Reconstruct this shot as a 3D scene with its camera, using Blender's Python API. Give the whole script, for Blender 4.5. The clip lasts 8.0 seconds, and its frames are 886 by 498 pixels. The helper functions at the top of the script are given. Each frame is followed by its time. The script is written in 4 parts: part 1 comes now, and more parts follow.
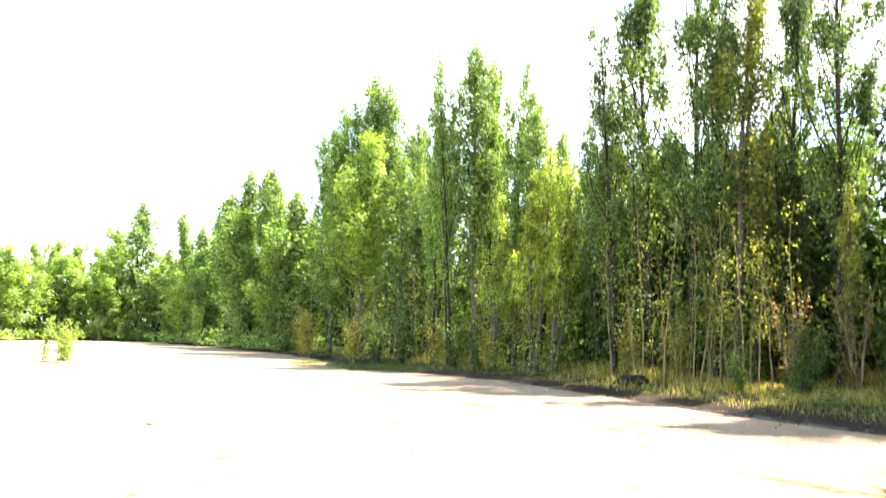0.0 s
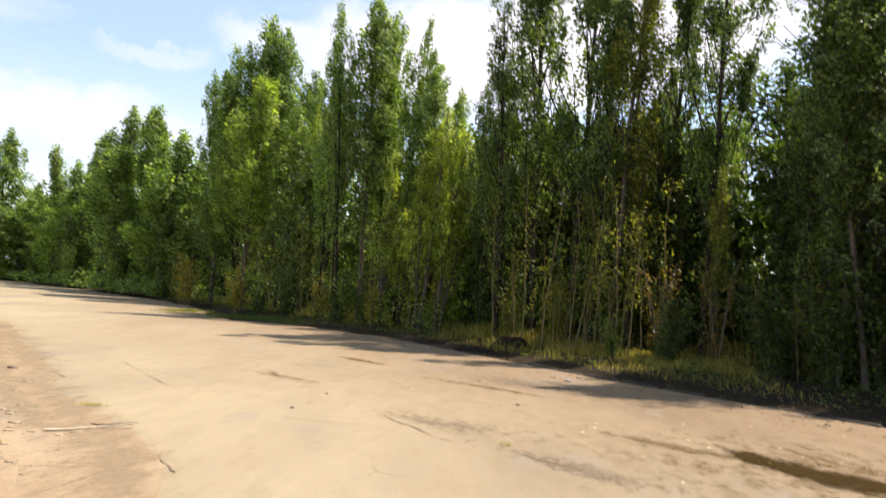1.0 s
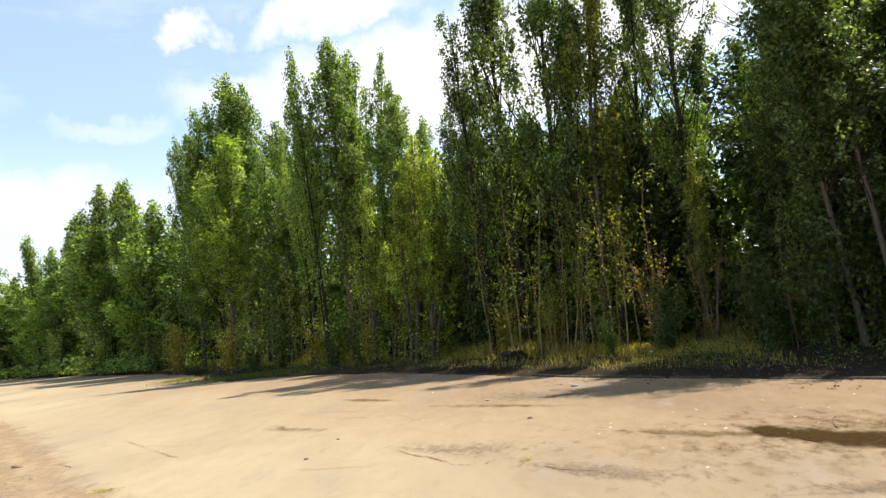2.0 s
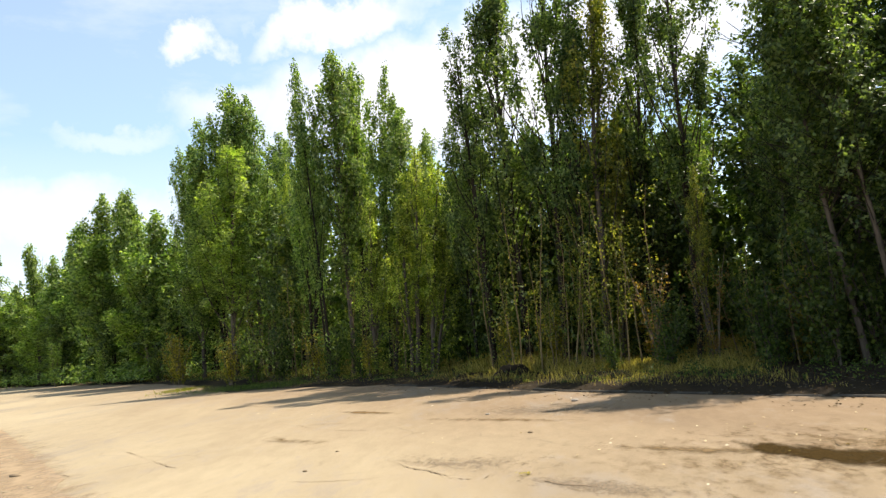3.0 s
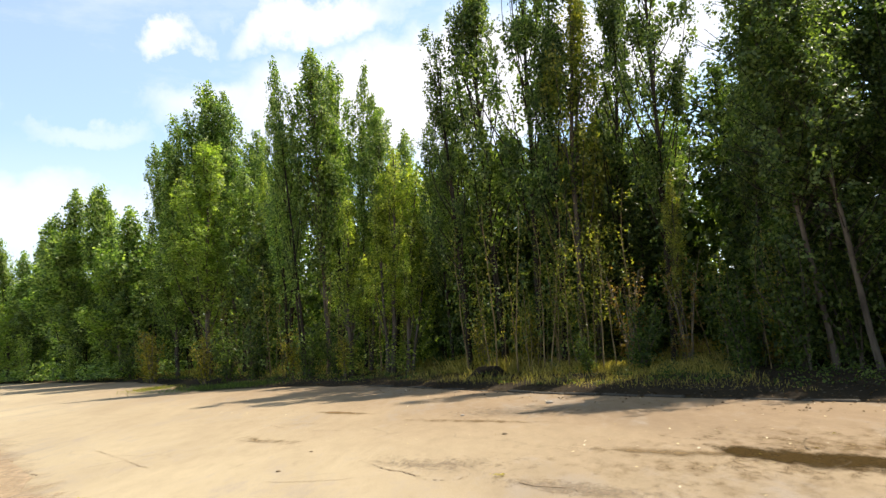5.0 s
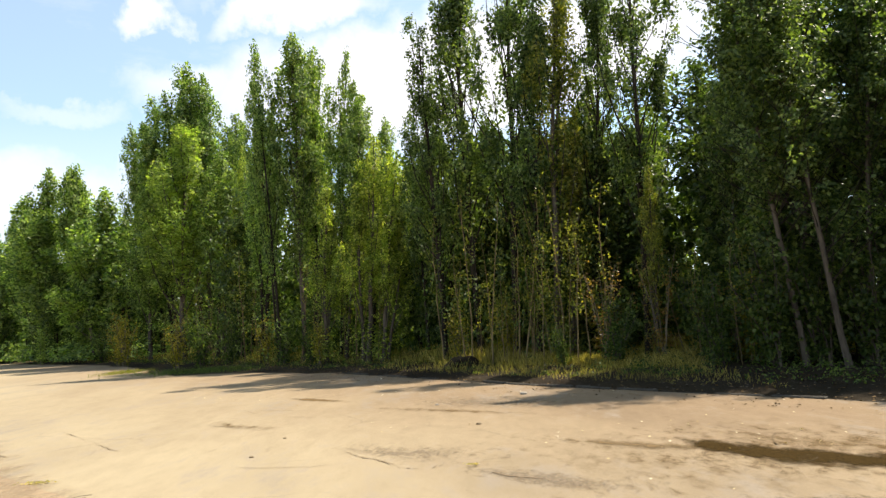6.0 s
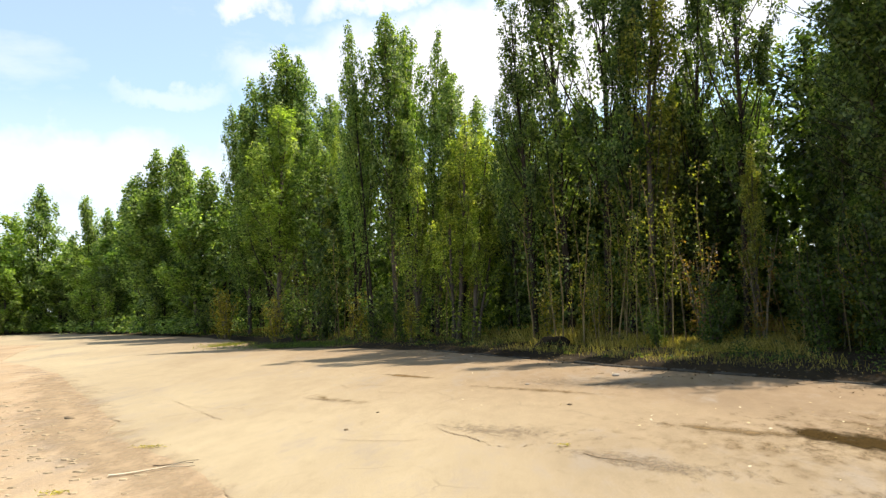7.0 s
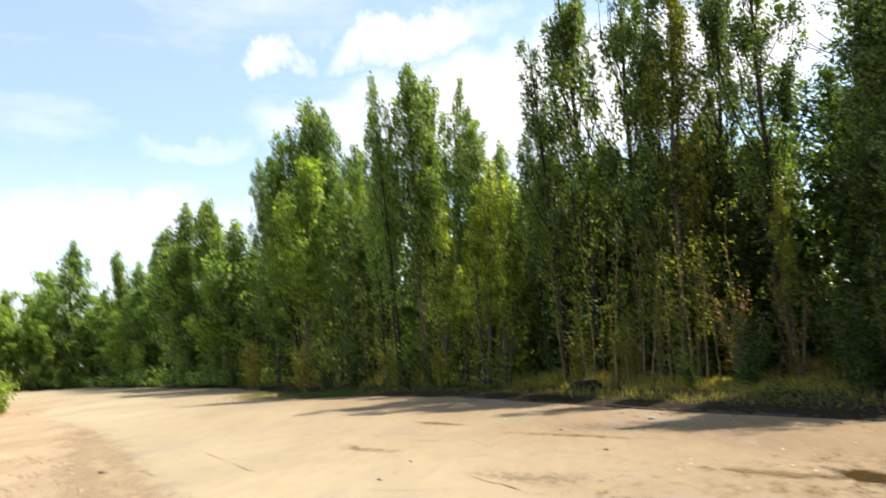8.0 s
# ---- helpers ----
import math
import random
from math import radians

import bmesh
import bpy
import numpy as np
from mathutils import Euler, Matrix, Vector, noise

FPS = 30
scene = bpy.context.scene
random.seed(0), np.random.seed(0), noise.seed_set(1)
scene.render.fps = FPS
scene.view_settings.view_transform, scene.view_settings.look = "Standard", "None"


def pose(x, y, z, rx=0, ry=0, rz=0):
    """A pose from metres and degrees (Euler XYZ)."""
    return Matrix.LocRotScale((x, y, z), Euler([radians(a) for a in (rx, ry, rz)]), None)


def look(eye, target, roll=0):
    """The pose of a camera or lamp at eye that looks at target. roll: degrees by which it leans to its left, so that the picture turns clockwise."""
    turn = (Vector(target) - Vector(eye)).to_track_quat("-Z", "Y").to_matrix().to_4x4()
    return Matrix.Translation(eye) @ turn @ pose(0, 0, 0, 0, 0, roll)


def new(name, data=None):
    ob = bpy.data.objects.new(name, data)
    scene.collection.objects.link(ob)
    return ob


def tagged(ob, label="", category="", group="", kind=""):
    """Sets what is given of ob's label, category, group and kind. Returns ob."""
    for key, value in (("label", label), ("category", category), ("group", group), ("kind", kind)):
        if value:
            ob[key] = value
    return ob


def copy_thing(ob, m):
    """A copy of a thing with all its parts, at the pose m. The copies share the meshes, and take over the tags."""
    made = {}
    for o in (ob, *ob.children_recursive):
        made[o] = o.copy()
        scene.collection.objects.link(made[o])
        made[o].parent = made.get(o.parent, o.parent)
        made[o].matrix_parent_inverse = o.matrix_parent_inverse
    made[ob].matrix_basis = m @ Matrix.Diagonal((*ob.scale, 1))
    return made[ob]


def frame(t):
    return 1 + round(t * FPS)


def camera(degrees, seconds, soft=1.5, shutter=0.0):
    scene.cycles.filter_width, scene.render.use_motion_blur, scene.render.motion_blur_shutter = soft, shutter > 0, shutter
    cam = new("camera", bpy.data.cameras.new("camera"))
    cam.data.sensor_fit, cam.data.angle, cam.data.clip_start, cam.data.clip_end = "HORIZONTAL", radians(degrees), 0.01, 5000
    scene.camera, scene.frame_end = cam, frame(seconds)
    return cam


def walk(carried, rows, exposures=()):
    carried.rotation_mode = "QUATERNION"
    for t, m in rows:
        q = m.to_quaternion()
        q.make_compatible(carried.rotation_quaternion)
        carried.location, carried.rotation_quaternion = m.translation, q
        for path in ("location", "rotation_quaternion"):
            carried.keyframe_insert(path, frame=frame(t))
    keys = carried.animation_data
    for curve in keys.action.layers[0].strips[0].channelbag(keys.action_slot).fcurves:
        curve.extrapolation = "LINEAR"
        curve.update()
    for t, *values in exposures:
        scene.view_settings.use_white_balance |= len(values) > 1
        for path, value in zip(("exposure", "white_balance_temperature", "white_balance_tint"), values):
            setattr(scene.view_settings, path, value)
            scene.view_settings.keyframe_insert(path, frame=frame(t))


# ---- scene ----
cam = camera(59.66, 8.0, soft=1.4, shutter=0.25)
EYE = 1.7
# seconds, sideways drift, tilt, roll, heading
WALK = (
    (0.0, 0.06, 96.07, -0.95, 9.46), (0.2, 0.05, 94.06, 0.11, 9.43), (0.5, 0.03, 94.56, -0.75, 8.60),
    (0.8, 0.04, 94.93, -2.61, 4.38), (1.0, 0.04, 93.25, -3.80, 1.03), (1.2, 0.02, 90.98, -1.25, 1.07),
    (1.5, 0.0, 92.02, 0.92, 0.22), (2.0, 0.0, 95.14, 5.69, 0.43), (3.5, 0.0, 96.13, 4.81, 0.52),
    (4.0, 0.0, 96.06, 4.80, 0.53), (4.5, 0.0, 96.10, 4.90, -0.05), (6.0, -0.02, 95.14, 3.17, -3.07),
    (6.2, -0.02, 94.26, 2.60, -2.56), (6.5, -0.04, 94.28, 1.39, -0.57), (7.0, -0.045, 93.90, 2.27, 3.56),
    (7.5, -0.045, 94.32, 1.88, 3.78), (7.8, -0.06, 94.89, 1.95, 3.31), (8.0, -0.09, 97.37, 3.58, 5.61))
walk(cam, [(t, pose(x, 0, EYE, rx, ry, rz)) for t, x, rx, ry, rz in WALK],
     exposures=((0.0, 2.71, 6330, 19), (0.2, 2.06, 6400, 20), (0.5, 1.30, 6350, 25), (0.8, 0.94, 6500, 23), (1.0, 0.82, 6650, 21),
                (1.5, 0.81, 6600, 20), (2.0, 0.86, 6620, 17), (3.5, 0.88, 6600, 16), (4.5, 0.88, 6600, 16), (6.0, 0.88, 6700, 15),
                (7.0, 0.91, 6700, 15), (8.0, 0.93, 6650, 15)))

# ---- light: a high sun from beyond the trees, blue sky with white cloud ----
SUN_EL, SUN_AZ = radians(58), radians(69)      # azimuth clockwise from +y
sun_way = Vector((math.sin(SUN_AZ) * math.cos(SUN_EL), math.cos(SUN_AZ) * math.cos(SUN_EL), math.sin(SUN_EL)))
sun = new("sun", bpy.data.lights.new("sun", "SUN"))
sun.data.energy, sun.data.angle, sun.data.color = 5.0, radians(0.53), (1.0, 0.93, 0.8)
sun.matrix_world = look(sun_way * 100, (0, 0, 0))


def nodes_of(tree):
    tree.nodes.clear()

    def add(kind, links=(), **values):
        node = tree.nodes.new(kind)
        for key, value in values.items():
            setattr(node, key, value)
        for slot, source in links:
            if hasattr(source, "is_output"):
                tree.links.new(source, node.inputs[slot])
            else:
                node.inputs[slot].default_value = source
        return node
    return add


world = bpy.data.worlds.new("sky")
scene.world = world
world.use_nodes = True


def build_sky():
    add = nodes_of(world.node_tree)
    sky = add("ShaderNodeTexSky", sky_type="NISHITA", sun_disc=False, sun_elevation=SUN_EL, sun_rotation=SUN_AZ,
              altitude=100, air_density=1.0, dust_density=1.2, ozone_density=1.5)
    clear = add("ShaderNodeMix", [("Factor", 1.0), (6, sky.outputs[0]), (7, (0.84, 1.09, 1.06, 1))], data_type="RGBA", blend_type="MULTIPLY")
    way = add("ShaderNodeTexCoord").outputs["Generated"]
    wob = add("ShaderNodeTexNoise", [("Vector", way), ("Scale", 14.0), ("Detail", 6.0), ("Roughness", 0.6)])
    wob2 = add("ShaderNodeVectorMath", [(0, wob.outputs["Color"]), (1, (0.5, 0.5, 0.5))], operation="SUBTRACT")
    wob3 = add("ShaderNodeVectorMath", [(0, wob2.outputs[0]), ("Scale", 0.11)], operation="SCALE")
    at = add("ShaderNodeVectorMath", [(0, way), (1, wob3.outputs[0])], operation="ADD").outputs[0]
    total = None
    # centre of each cloud, its half sizes, its slant and its weight
    for c, size, slant, weight in (((-0.274, 0.889, 0.37), (0.036, 0.2, 0.022), 0.0, 0.9),
                                   ((-0.1, 0.915, 0.388), (0.125, 0.3, 0.028), -0.2, 1.0),
                                   ((0.1, 0.93, 0.305), (0.36, 0.45, 0.085), -0.1, 1.3),
                                   ((-0.22, 0.92, 0.295), (0.12, 0.4, 0.035), -0.1, 0.7),
                                   ((-0.38, 0.888, 0.262), (0.08, 0.3, 0.02), 0.0, 0.5),
                                   ((-0.47, 0.87, 0.17), (0.30, 0.5, 0.06), 0.0, 0.7)):
        off = add("ShaderNodeVectorMath", [(0, at), (1, c)], operation="SUBTRACT").outputs[0]
        turned = add("ShaderNodeVectorRotate", [("Vector", off), ("Axis", (0, 1, 0)), ("Angle", -slant)]).outputs[0]
        far = add("ShaderNodeVectorMath", [(0, turned), (1, size)], operation="DIVIDE").outputs[0]
        length = add("ShaderNodeVectorMath", [(0, far)], operation="LENGTH").outputs["Value"]
        soft = add("ShaderNodeMapRange", [("Value", length), ("From Min", 1.45), ("From Max", 0.25), ("To Max", weight)],
                   interpolation_type="SMOOTHSTEP").outputs[0]
        total = soft if total is None else add("ShaderNodeMath", [(0, total), (1, soft)], operation="MAXIMUM").outputs[0]
    wisps = add("ShaderNodeMapping", [("Vector", way), ("Scale", (3.0, 3.0, 9.0))])
    thin = add("ShaderNodeTexNoise", [("Vector", wisps.outputs[0]), ("Scale", 1.3), ("Detail", 7.0), ("Roughness", 0.6)])
    thin = add("ShaderNodeMapRange", [("Value", thin.outputs["Fac"]), ("From Min", 0.5), ("From Max", 0.75), ("To Min", 0.24), ("To Max", 0.6)]).outputs[0]
    total = add("ShaderNodeMath", [(0, total), (1, thin)], operation="MAXIMUM", use_clamp=True).outputs[0]
    up = add("ShaderNodeSeparateXYZ", [("Vector", way)]).outputs["Z"]
    haze = add("ShaderNodeMapRange", [("Value", up), ("From Min", 0.36), ("From Max", 0.05), ("To Max", 0.75)]).outputs[0]
    total = add("ShaderNodeMath", [(0, total), (1, haze)], operation="MAXIMUM", use_clamp=True).outputs[0]
    mix = add("ShaderNodeMix", [("Factor", total), (6, clear.outputs[2]), (7, (5.2, 5.4, 5.6, 1))], data_type="RGBA")
    back = add("ShaderNodeBackground", [("Color", mix.outputs[2]), ("Strength", 0.125)])
    add("ShaderNodeOutputWorld", [("Surface", back.outputs[0])])


build_sky()


# ---- materials ----
def material(name):
    m = bpy.data.materials.new(name)
    m.use_nodes = True
    return m, nodes_of(m.node_tree)


def ramp(add, fac, stops):
    node = add("ShaderNodeValToRGB", [("Fac", fac)])
    el = node.color_ramp.elements
    while len(el) < len(stops):
        el.new(0.5)
    for e, (p, c) in zip(el, stops):
        e.position, e.color = p, (*c, 1)
    return node.outputs["Color"]


def leaf_material(name, dark, mid, light, glow=0.42, gloss=0.55):
    """Thin leaves: each its own tone, waxy above, letting light through."""
    m, add = material(name)
    isle = add("ShaderNodeNewGeometry").outputs["Random Per Island"]
    one = add("ShaderNodeObjectInfo").outputs["Random"]
    col = ramp(add, isle, ((0.0, dark), (0.45, mid), (0.9, light), (1.0, light)))
    place = add("ShaderNodeTexCoord").outputs["Object"]
    patch = add("ShaderNodeTexNoise", [("Vector", place), ("Scale", 0.9), ("Detail", 3.0)])
    val = add("ShaderNodeMapRange", [("Value", patch.outputs["Fac"]), ("From Min", 0.3), ("From Max", 0.7), ("To Min", 0.75), ("To Max", 1.25)])
    hue = add("ShaderNodeMapRange", [("Value", one), ("To Min", 0.495), ("To Max", 0.508)])
    tint = add("ShaderNodeHueSaturation", [("Hue", hue.outputs[0]), ("Saturation", 1.0), ("Value", val.outputs[0]), ("Color", col)])
    body = add("ShaderNodeBsdfPrincipled", [("Base Color", tint.outputs[0]), ("Roughness", 0.42), ("Specular IOR Level", gloss)])
    through_col = add("ShaderNodeMix", [("Factor", 1.0), (6, tint.outputs[0]), (7, (1.45, 1.6, 0.5, 1))], data_type="RGBA", blend_type="MULTIPLY")
    thin = add("ShaderNodeBsdfTranslucent", [("Color", through_col.outputs[2])])
    mix = add("ShaderNodeMixShader", [(0, glow), (1, body.outputs[0]), (2, thin.outputs[0])])
    add("ShaderNodeOutputMaterial", [("Surface", mix.outputs[0])])
    return m


# Leaf tones take in the light: lit stands paler, backlit and shady ones darker.
LEAF_LIT_SILVER = leaf_material("lit_silvery_poplar_leaves", (0.055, 0.097, 0.025), (0.128, 0.2, 0.05), (0.33, 0.40, 0.135), 0.6, 0.4)
LEAF_LIGHT = leaf_material("pale_poplar_leaves", (0.09, 0.135, 0.022), (0.2, 0.26, 0.045), (0.46, 0.48, 0.13), 0.62, 0.4)
LEAF_FRESH = leaf_material("fresh_sapling_leaves", (0.10, 0.16, 0.03), (0.2, 0.28, 0.055), (0.38, 0.45, 0.12), 0.55, 0.4)
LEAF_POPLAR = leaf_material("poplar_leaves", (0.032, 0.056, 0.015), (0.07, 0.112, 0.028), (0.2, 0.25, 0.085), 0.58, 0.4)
LEAF_DARK = leaf_material("dark_leaves", (0.028, 0.049, 0.013), (0.058, 0.092, 0.023), (0.15, 0.19, 0.055), 0.55, 0.25)
LEAF_TURN = leaf_material("turning_poplar_leaves", (0.085, 0.11, 0.024), (0.16, 0.18, 0.036), (0.34, 0.31, 0.065), 0.55, 0.3)
LEAF_GOLD = leaf_material("turning_leaves", (0.115, 0.12, 0.02), (0.23, 0.2, 0.034), (0.44, 0.34, 0.06), 0.55, 0.3)
LEAF_ORANGE = leaf_material("orange_leaves", (0.13, 0.085, 0.025), (0.22, 0.13, 0.03), (0.34, 0.22, 0.06), 0.5)
STRAW = leaf_material("dry_grass", (0.15, 0.13, 0.042), (0.3, 0.25, 0.078), (0.52, 0.41, 0.15), 0.55, 0.05)
LITTER = leaf_material("fallen_leaves", (0.025, 0.017, 0.01), (0.055, 0.036, 0.019), (0.2, 0.135, 0.07), 0.1, 0.0)
LITTER_PALE = leaf_material("pale_fallen_leaves", (0.3, 0.22, 0.1), (0.5, 0.42, 0.25), (0.68, 0.62, 0.46), 0.1, 0.0)


def bark_material(name, dark, light):
    m, add = material(name)
    place = add("ShaderNodeTexCoord").outputs["Object"]
    long = add("ShaderNodeMapping", [("Vector", place), ("Scale", (14, 14, 2.2))]).outputs[0]
    rough = add("ShaderNodeTexNoise", [("Vector", long), ("Scale", 1.6), ("Detail", 8.0), ("Roughness", 0.65)])
    blot = add("ShaderNodeTexNoise", [("Vector", place), ("Scale", 1.1), ("Detail", 3.0)])
    both = add("ShaderNodeMath", [(0, rough.outputs["Fac"]), (1, blot.outputs["Fac"])], operation="MULTIPLY")
    col = ramp(add, both.outputs[0], ((0.12, dark), (0.26, tuple((a + b) / 2 for a, b in zip(dark, light))), (0.42, light)))
    bump = add("ShaderNodeBump", [("Height", rough.outputs["Fac"]), ("Strength", 0.6), ("Distance", 0.02)])
    body = add("ShaderNodeBsdfPrincipled", [("Base Color", col), ("Roughness", 0.9), ("Specular IOR Level", 0.1), ("Normal", bump.outputs[0])])
    add("ShaderNodeOutputMaterial", [("Surface", body.outputs[0])])
    return m


BARK = bark_material("poplar_bark", (0.045, 0.036, 0.027), (0.16, 0.13, 0.095))
BARK_PALE = bark_material("pale_bark", (0.10, 0.08, 0.05), (0.30, 0.25, 0.17))
# Dark bark set near black, with the shade of crowns and wood included.
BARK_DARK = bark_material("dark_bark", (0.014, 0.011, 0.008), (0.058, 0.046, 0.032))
# Young bark with a golden tint standing in for sun on the stems.
BARK_SUNLIT = bark_material("sunlit_young_bark", (0.10, 0.074, 0.035), (0.34, 0.255, 0.12))
WOOD_DEAD = bark_material("bleached_wood", (0.38, 0.30, 0.2), (0.62, 0.54, 0.4))


def surface_material(name, colours, scale, grit, fleck, roughness=0.9, relief=0.012, worn=None, net=0.0, margin=None):
    """Worn ground: broad patches, streaks along the road, bare worn areas, hair cracks, grit and pale flecks."""
    m, add = material(name)
    place = add("ShaderNodeTexCoord").outputs["Object"]
    along = add("ShaderNodeMapping", [("Vector", place), ("Rotation", (0, 0, radians(-32))), ("Scale", (1.0, 0.35, 1.0))]).outputs[0]
    broad = add("ShaderNodeTexNoise", [("Vector", along), ("Scale", scale), ("Detail", 7.0), ("Roughness", 0.6), ("Distortion", 0.4)])
    col = ramp(add, broad.outputs["Fac"], colours)
    if margin:
        inward = add("ShaderNodeVectorMath", [(0, add("ShaderNodeVectorMath", [(0, place), (1, (7.05, 12.7, 0))], operation="SUBTRACT").outputs[0]), (1, (-0.84, -0.54, 0))], operation="DOT_PRODUCT").outputs["Value"]
        drift = add("ShaderNodeMath", [(0, broad.outputs["Fac"]), (1, 8.0)], operation="MULTIPLY").outputs[0]
        far = add("ShaderNodeMath", [(0, inward), (1, drift)], operation="ADD").outputs[0]
        much = add("ShaderNodeMapRange", [("Value", far), ("From Min", 16.0), ("From Max", 4.0)], interpolation_type="SMOOTHSTEP").outputs[0]
        col = add("ShaderNodeMix", [("Factor", much), (6, col), (7, ramp(add, broad.outputs["Fac"], margin))], data_type="RGBA").outputs[2]
    mid = add("ShaderNodeTexNoise", [("Vector", along), ("Scale", 3.2), ("Detail", 9.0), ("Roughness", 0.72)])
    if worn:
        area = add("ShaderNodeTexNoise", [("Vector", along), ("Scale", 0.42), ("Detail", 5.0), ("Roughness", 0.6)])
        both = add("ShaderNodeMath", [(0, area.outputs["Fac"]), (1, mid.outputs["Fac"])], operation="ADD")
        much = add("ShaderNodeMapRange", [("Value", both.outputs[0]), ("From Min", 1.02), ("From Max", 1.22), ("To Max", 0.75)])
        col = add("ShaderNodeMix", [("Factor", much.outputs[0]), (6, col), (7, (*worn, 1))], data_type="RGBA").outputs[2]
    fine = add("ShaderNodeTexNoise", [("Vector", place), ("Scale", grit), ("Detail", 8.0), ("Roughness", 0.75)])
    tone = add("ShaderNodeMapRange", [("Value", fine.outputs["Fac"]), ("From Min", 0.3), ("From Max", 0.7), ("To Min", 0.74), ("To Max", 1.2)])
    tone2 = add("ShaderNodeMapRange", [("Value", mid.outputs["Fac"]), ("From Min", 0.3), ("From Max", 0.7), ("To Min", 0.86), ("To Max", 1.1)])
    tones = add("ShaderNodeMath", [(0, tone.outputs[0]), (1, tone2.outputs[0])], operation="MULTIPLY")
    grain = add("ShaderNodeMix", [("Factor", 1.0), (6, col), (7, tones.outputs[0])], data_type="RGBA", blend_type="MULTIPLY")
    stones = add("ShaderNodeTexVoronoi", [("Vector", place), ("Scale", fleck)])
    spot = add("ShaderNodeMapRange", [("Value", stones.outputs["Distance"]), ("From Min", 0.16), ("From Max", 0.06), ("To Max", 0.35)])
    out = add("ShaderNodeMix", [("Factor", spot.outputs[0]), (6, grain.outputs[2]), (7, (0.46, 0.4, 0.3, 1))], data_type="RGBA").outputs[2]
    height = fine.outputs["Fac"]
    if net:
        shake = add("ShaderNodeMix", [("Factor", 0.25), (6, place), (7, add("ShaderNodeTexNoise", [("Vector", place), ("Scale", 2.0), ("Detail", 5.0)]).outputs["Color"])], data_type="RGBA")
        cell = add("ShaderNodeTexVoronoi", [("Vector", shake.outputs[2]), ("Scale", 0.75)], feature="DISTANCE_TO_EDGE")
        thin = add("ShaderNodeMapRange", [("Value", cell.outputs["Distance"]), ("From Min", 0.012), ("From Max", 0.003)])
        where = add("ShaderNodeTexNoise", [("Vector", place), ("Scale", 0.5), ("Detail", 4.0)])
        where = add("ShaderNodeMapRange", [("Value", where.outputs["Fac"]), ("From Min", 0.5), ("From Max", 0.62), ("To Max", net)])
        line = add("ShaderNodeMath", [(0, thin.outputs[0]), (1, where.outputs[0])], operation="MULTIPLY").outputs[0]
        out = add("ShaderNodeMix", [("Factor", line), (6, out), (7, (0.1, 0.08, 0.055, 1))], data_type="RGBA").outputs[2]
    bump = add("ShaderNodeBump", [("Height", mid.outputs["Fac"]), ("Strength", 0.35), ("Distance", relief)])
    bump2 = add("ShaderNodeBump", [("Height", height), ("Strength", 0.6), ("Distance", relief * 0.6), ("Normal", bump.outputs[0])])
    body = add("ShaderNodeBsdfPrincipled", [("Base Color", out), ("Roughness", roughness), ("Specular IOR Level", 0.08), ("Normal", bump2.outputs[0])])
    add("ShaderNodeOutputMaterial", [("Surface", body.outputs[0])])
    return m


ASPHALT = surface_material("dusty_asphalt", ((0.25, (0.246, 0.197, 0.126)), (0.45, (0.31, 0.252, 0.157)), (0.62, (0.35, 0.288, 0.18)), (0.8, (0.315, 0.266, 0.174))), 0.16, 60.0, 30.0,
                           relief=0.007, worn=(0.215, 0.18, 0.135), net=0.3,
                           margin=((0.3, (0.155, 0.11, 0.068)), (0.45, (0.216, 0.154, 0.092)), (0.6, (0.245, 0.177, 0.104)), (0.75, (0.2, 0.152, 0.1))))
SAND = surface_material("sandy_broken_asphalt", ((0.25, (0.235, 0.17, 0.105)), (0.45, (0.31, 0.225, 0.135)), (0.62, (0.37, 0.28, 0.175)), (0.8, (0.28, 0.22, 0.155))), 0.6, 38.0, 16.0, relief=0.035,
                        worn=(0.2, 0.165, 0.125), net=0.5)
# Dark humus colour, lowered further to take in shade under the trees.
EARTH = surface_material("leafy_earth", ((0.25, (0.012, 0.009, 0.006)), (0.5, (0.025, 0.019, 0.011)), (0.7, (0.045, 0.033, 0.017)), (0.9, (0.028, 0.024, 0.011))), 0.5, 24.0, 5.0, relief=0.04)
DRY_SOIL = surface_material("dry_soil", ((0.3, (0.20, 0.13, 0.07)), (0.6, (0.34, 0.24, 0.13)), (0.9, (0.26, 0.2, 0.1))), 2.0, 40.0, 30.0, relief=0.03)
KERBSTONE = surface_material("mossy_concrete", ((0.3, (0.035, 0.032, 0.025)), (0.6, (0.075, 0.068, 0.054)), (0.85, (0.05, 0.05, 0.032))), 1.2, 50.0, 60.0)


def plain(name, colour, roughness, bumpy=30.0):
    m, add = material(name)
    place = add("ShaderNodeTexCoord").outputs["Object"]
    n = add("ShaderNodeTexNoise", [("Vector", place), ("Scale", bumpy), ("Detail", 5.0)])
    col = ramp(add, n.outputs["Fac"], ((0.3, tuple(c * 0.7 for c in colour)), (0.7, tuple(c * 1.3 for c in colour))))
    body = add("ShaderNodeBsdfPrincipled", [("Base Color", col), ("Roughness", roughness), ("Specular IOR Level", 0.05)])
    add("ShaderNodeOutputMaterial", [("Surface", body.outputs[0])])
    return m


TAR = plain("crack_filling", (0.18, 0.136, 0.086), 0.9)
WET_TAR = plain("wet_crack", (0.05, 0.036, 0.02), 0.8)
STONE = plain("grey_stone", (0.3, 0.27, 0.22), 0.85)
CHIP = plain("asphalt_chip", (0.31, 0.245, 0.155), 0.9, 9.0)


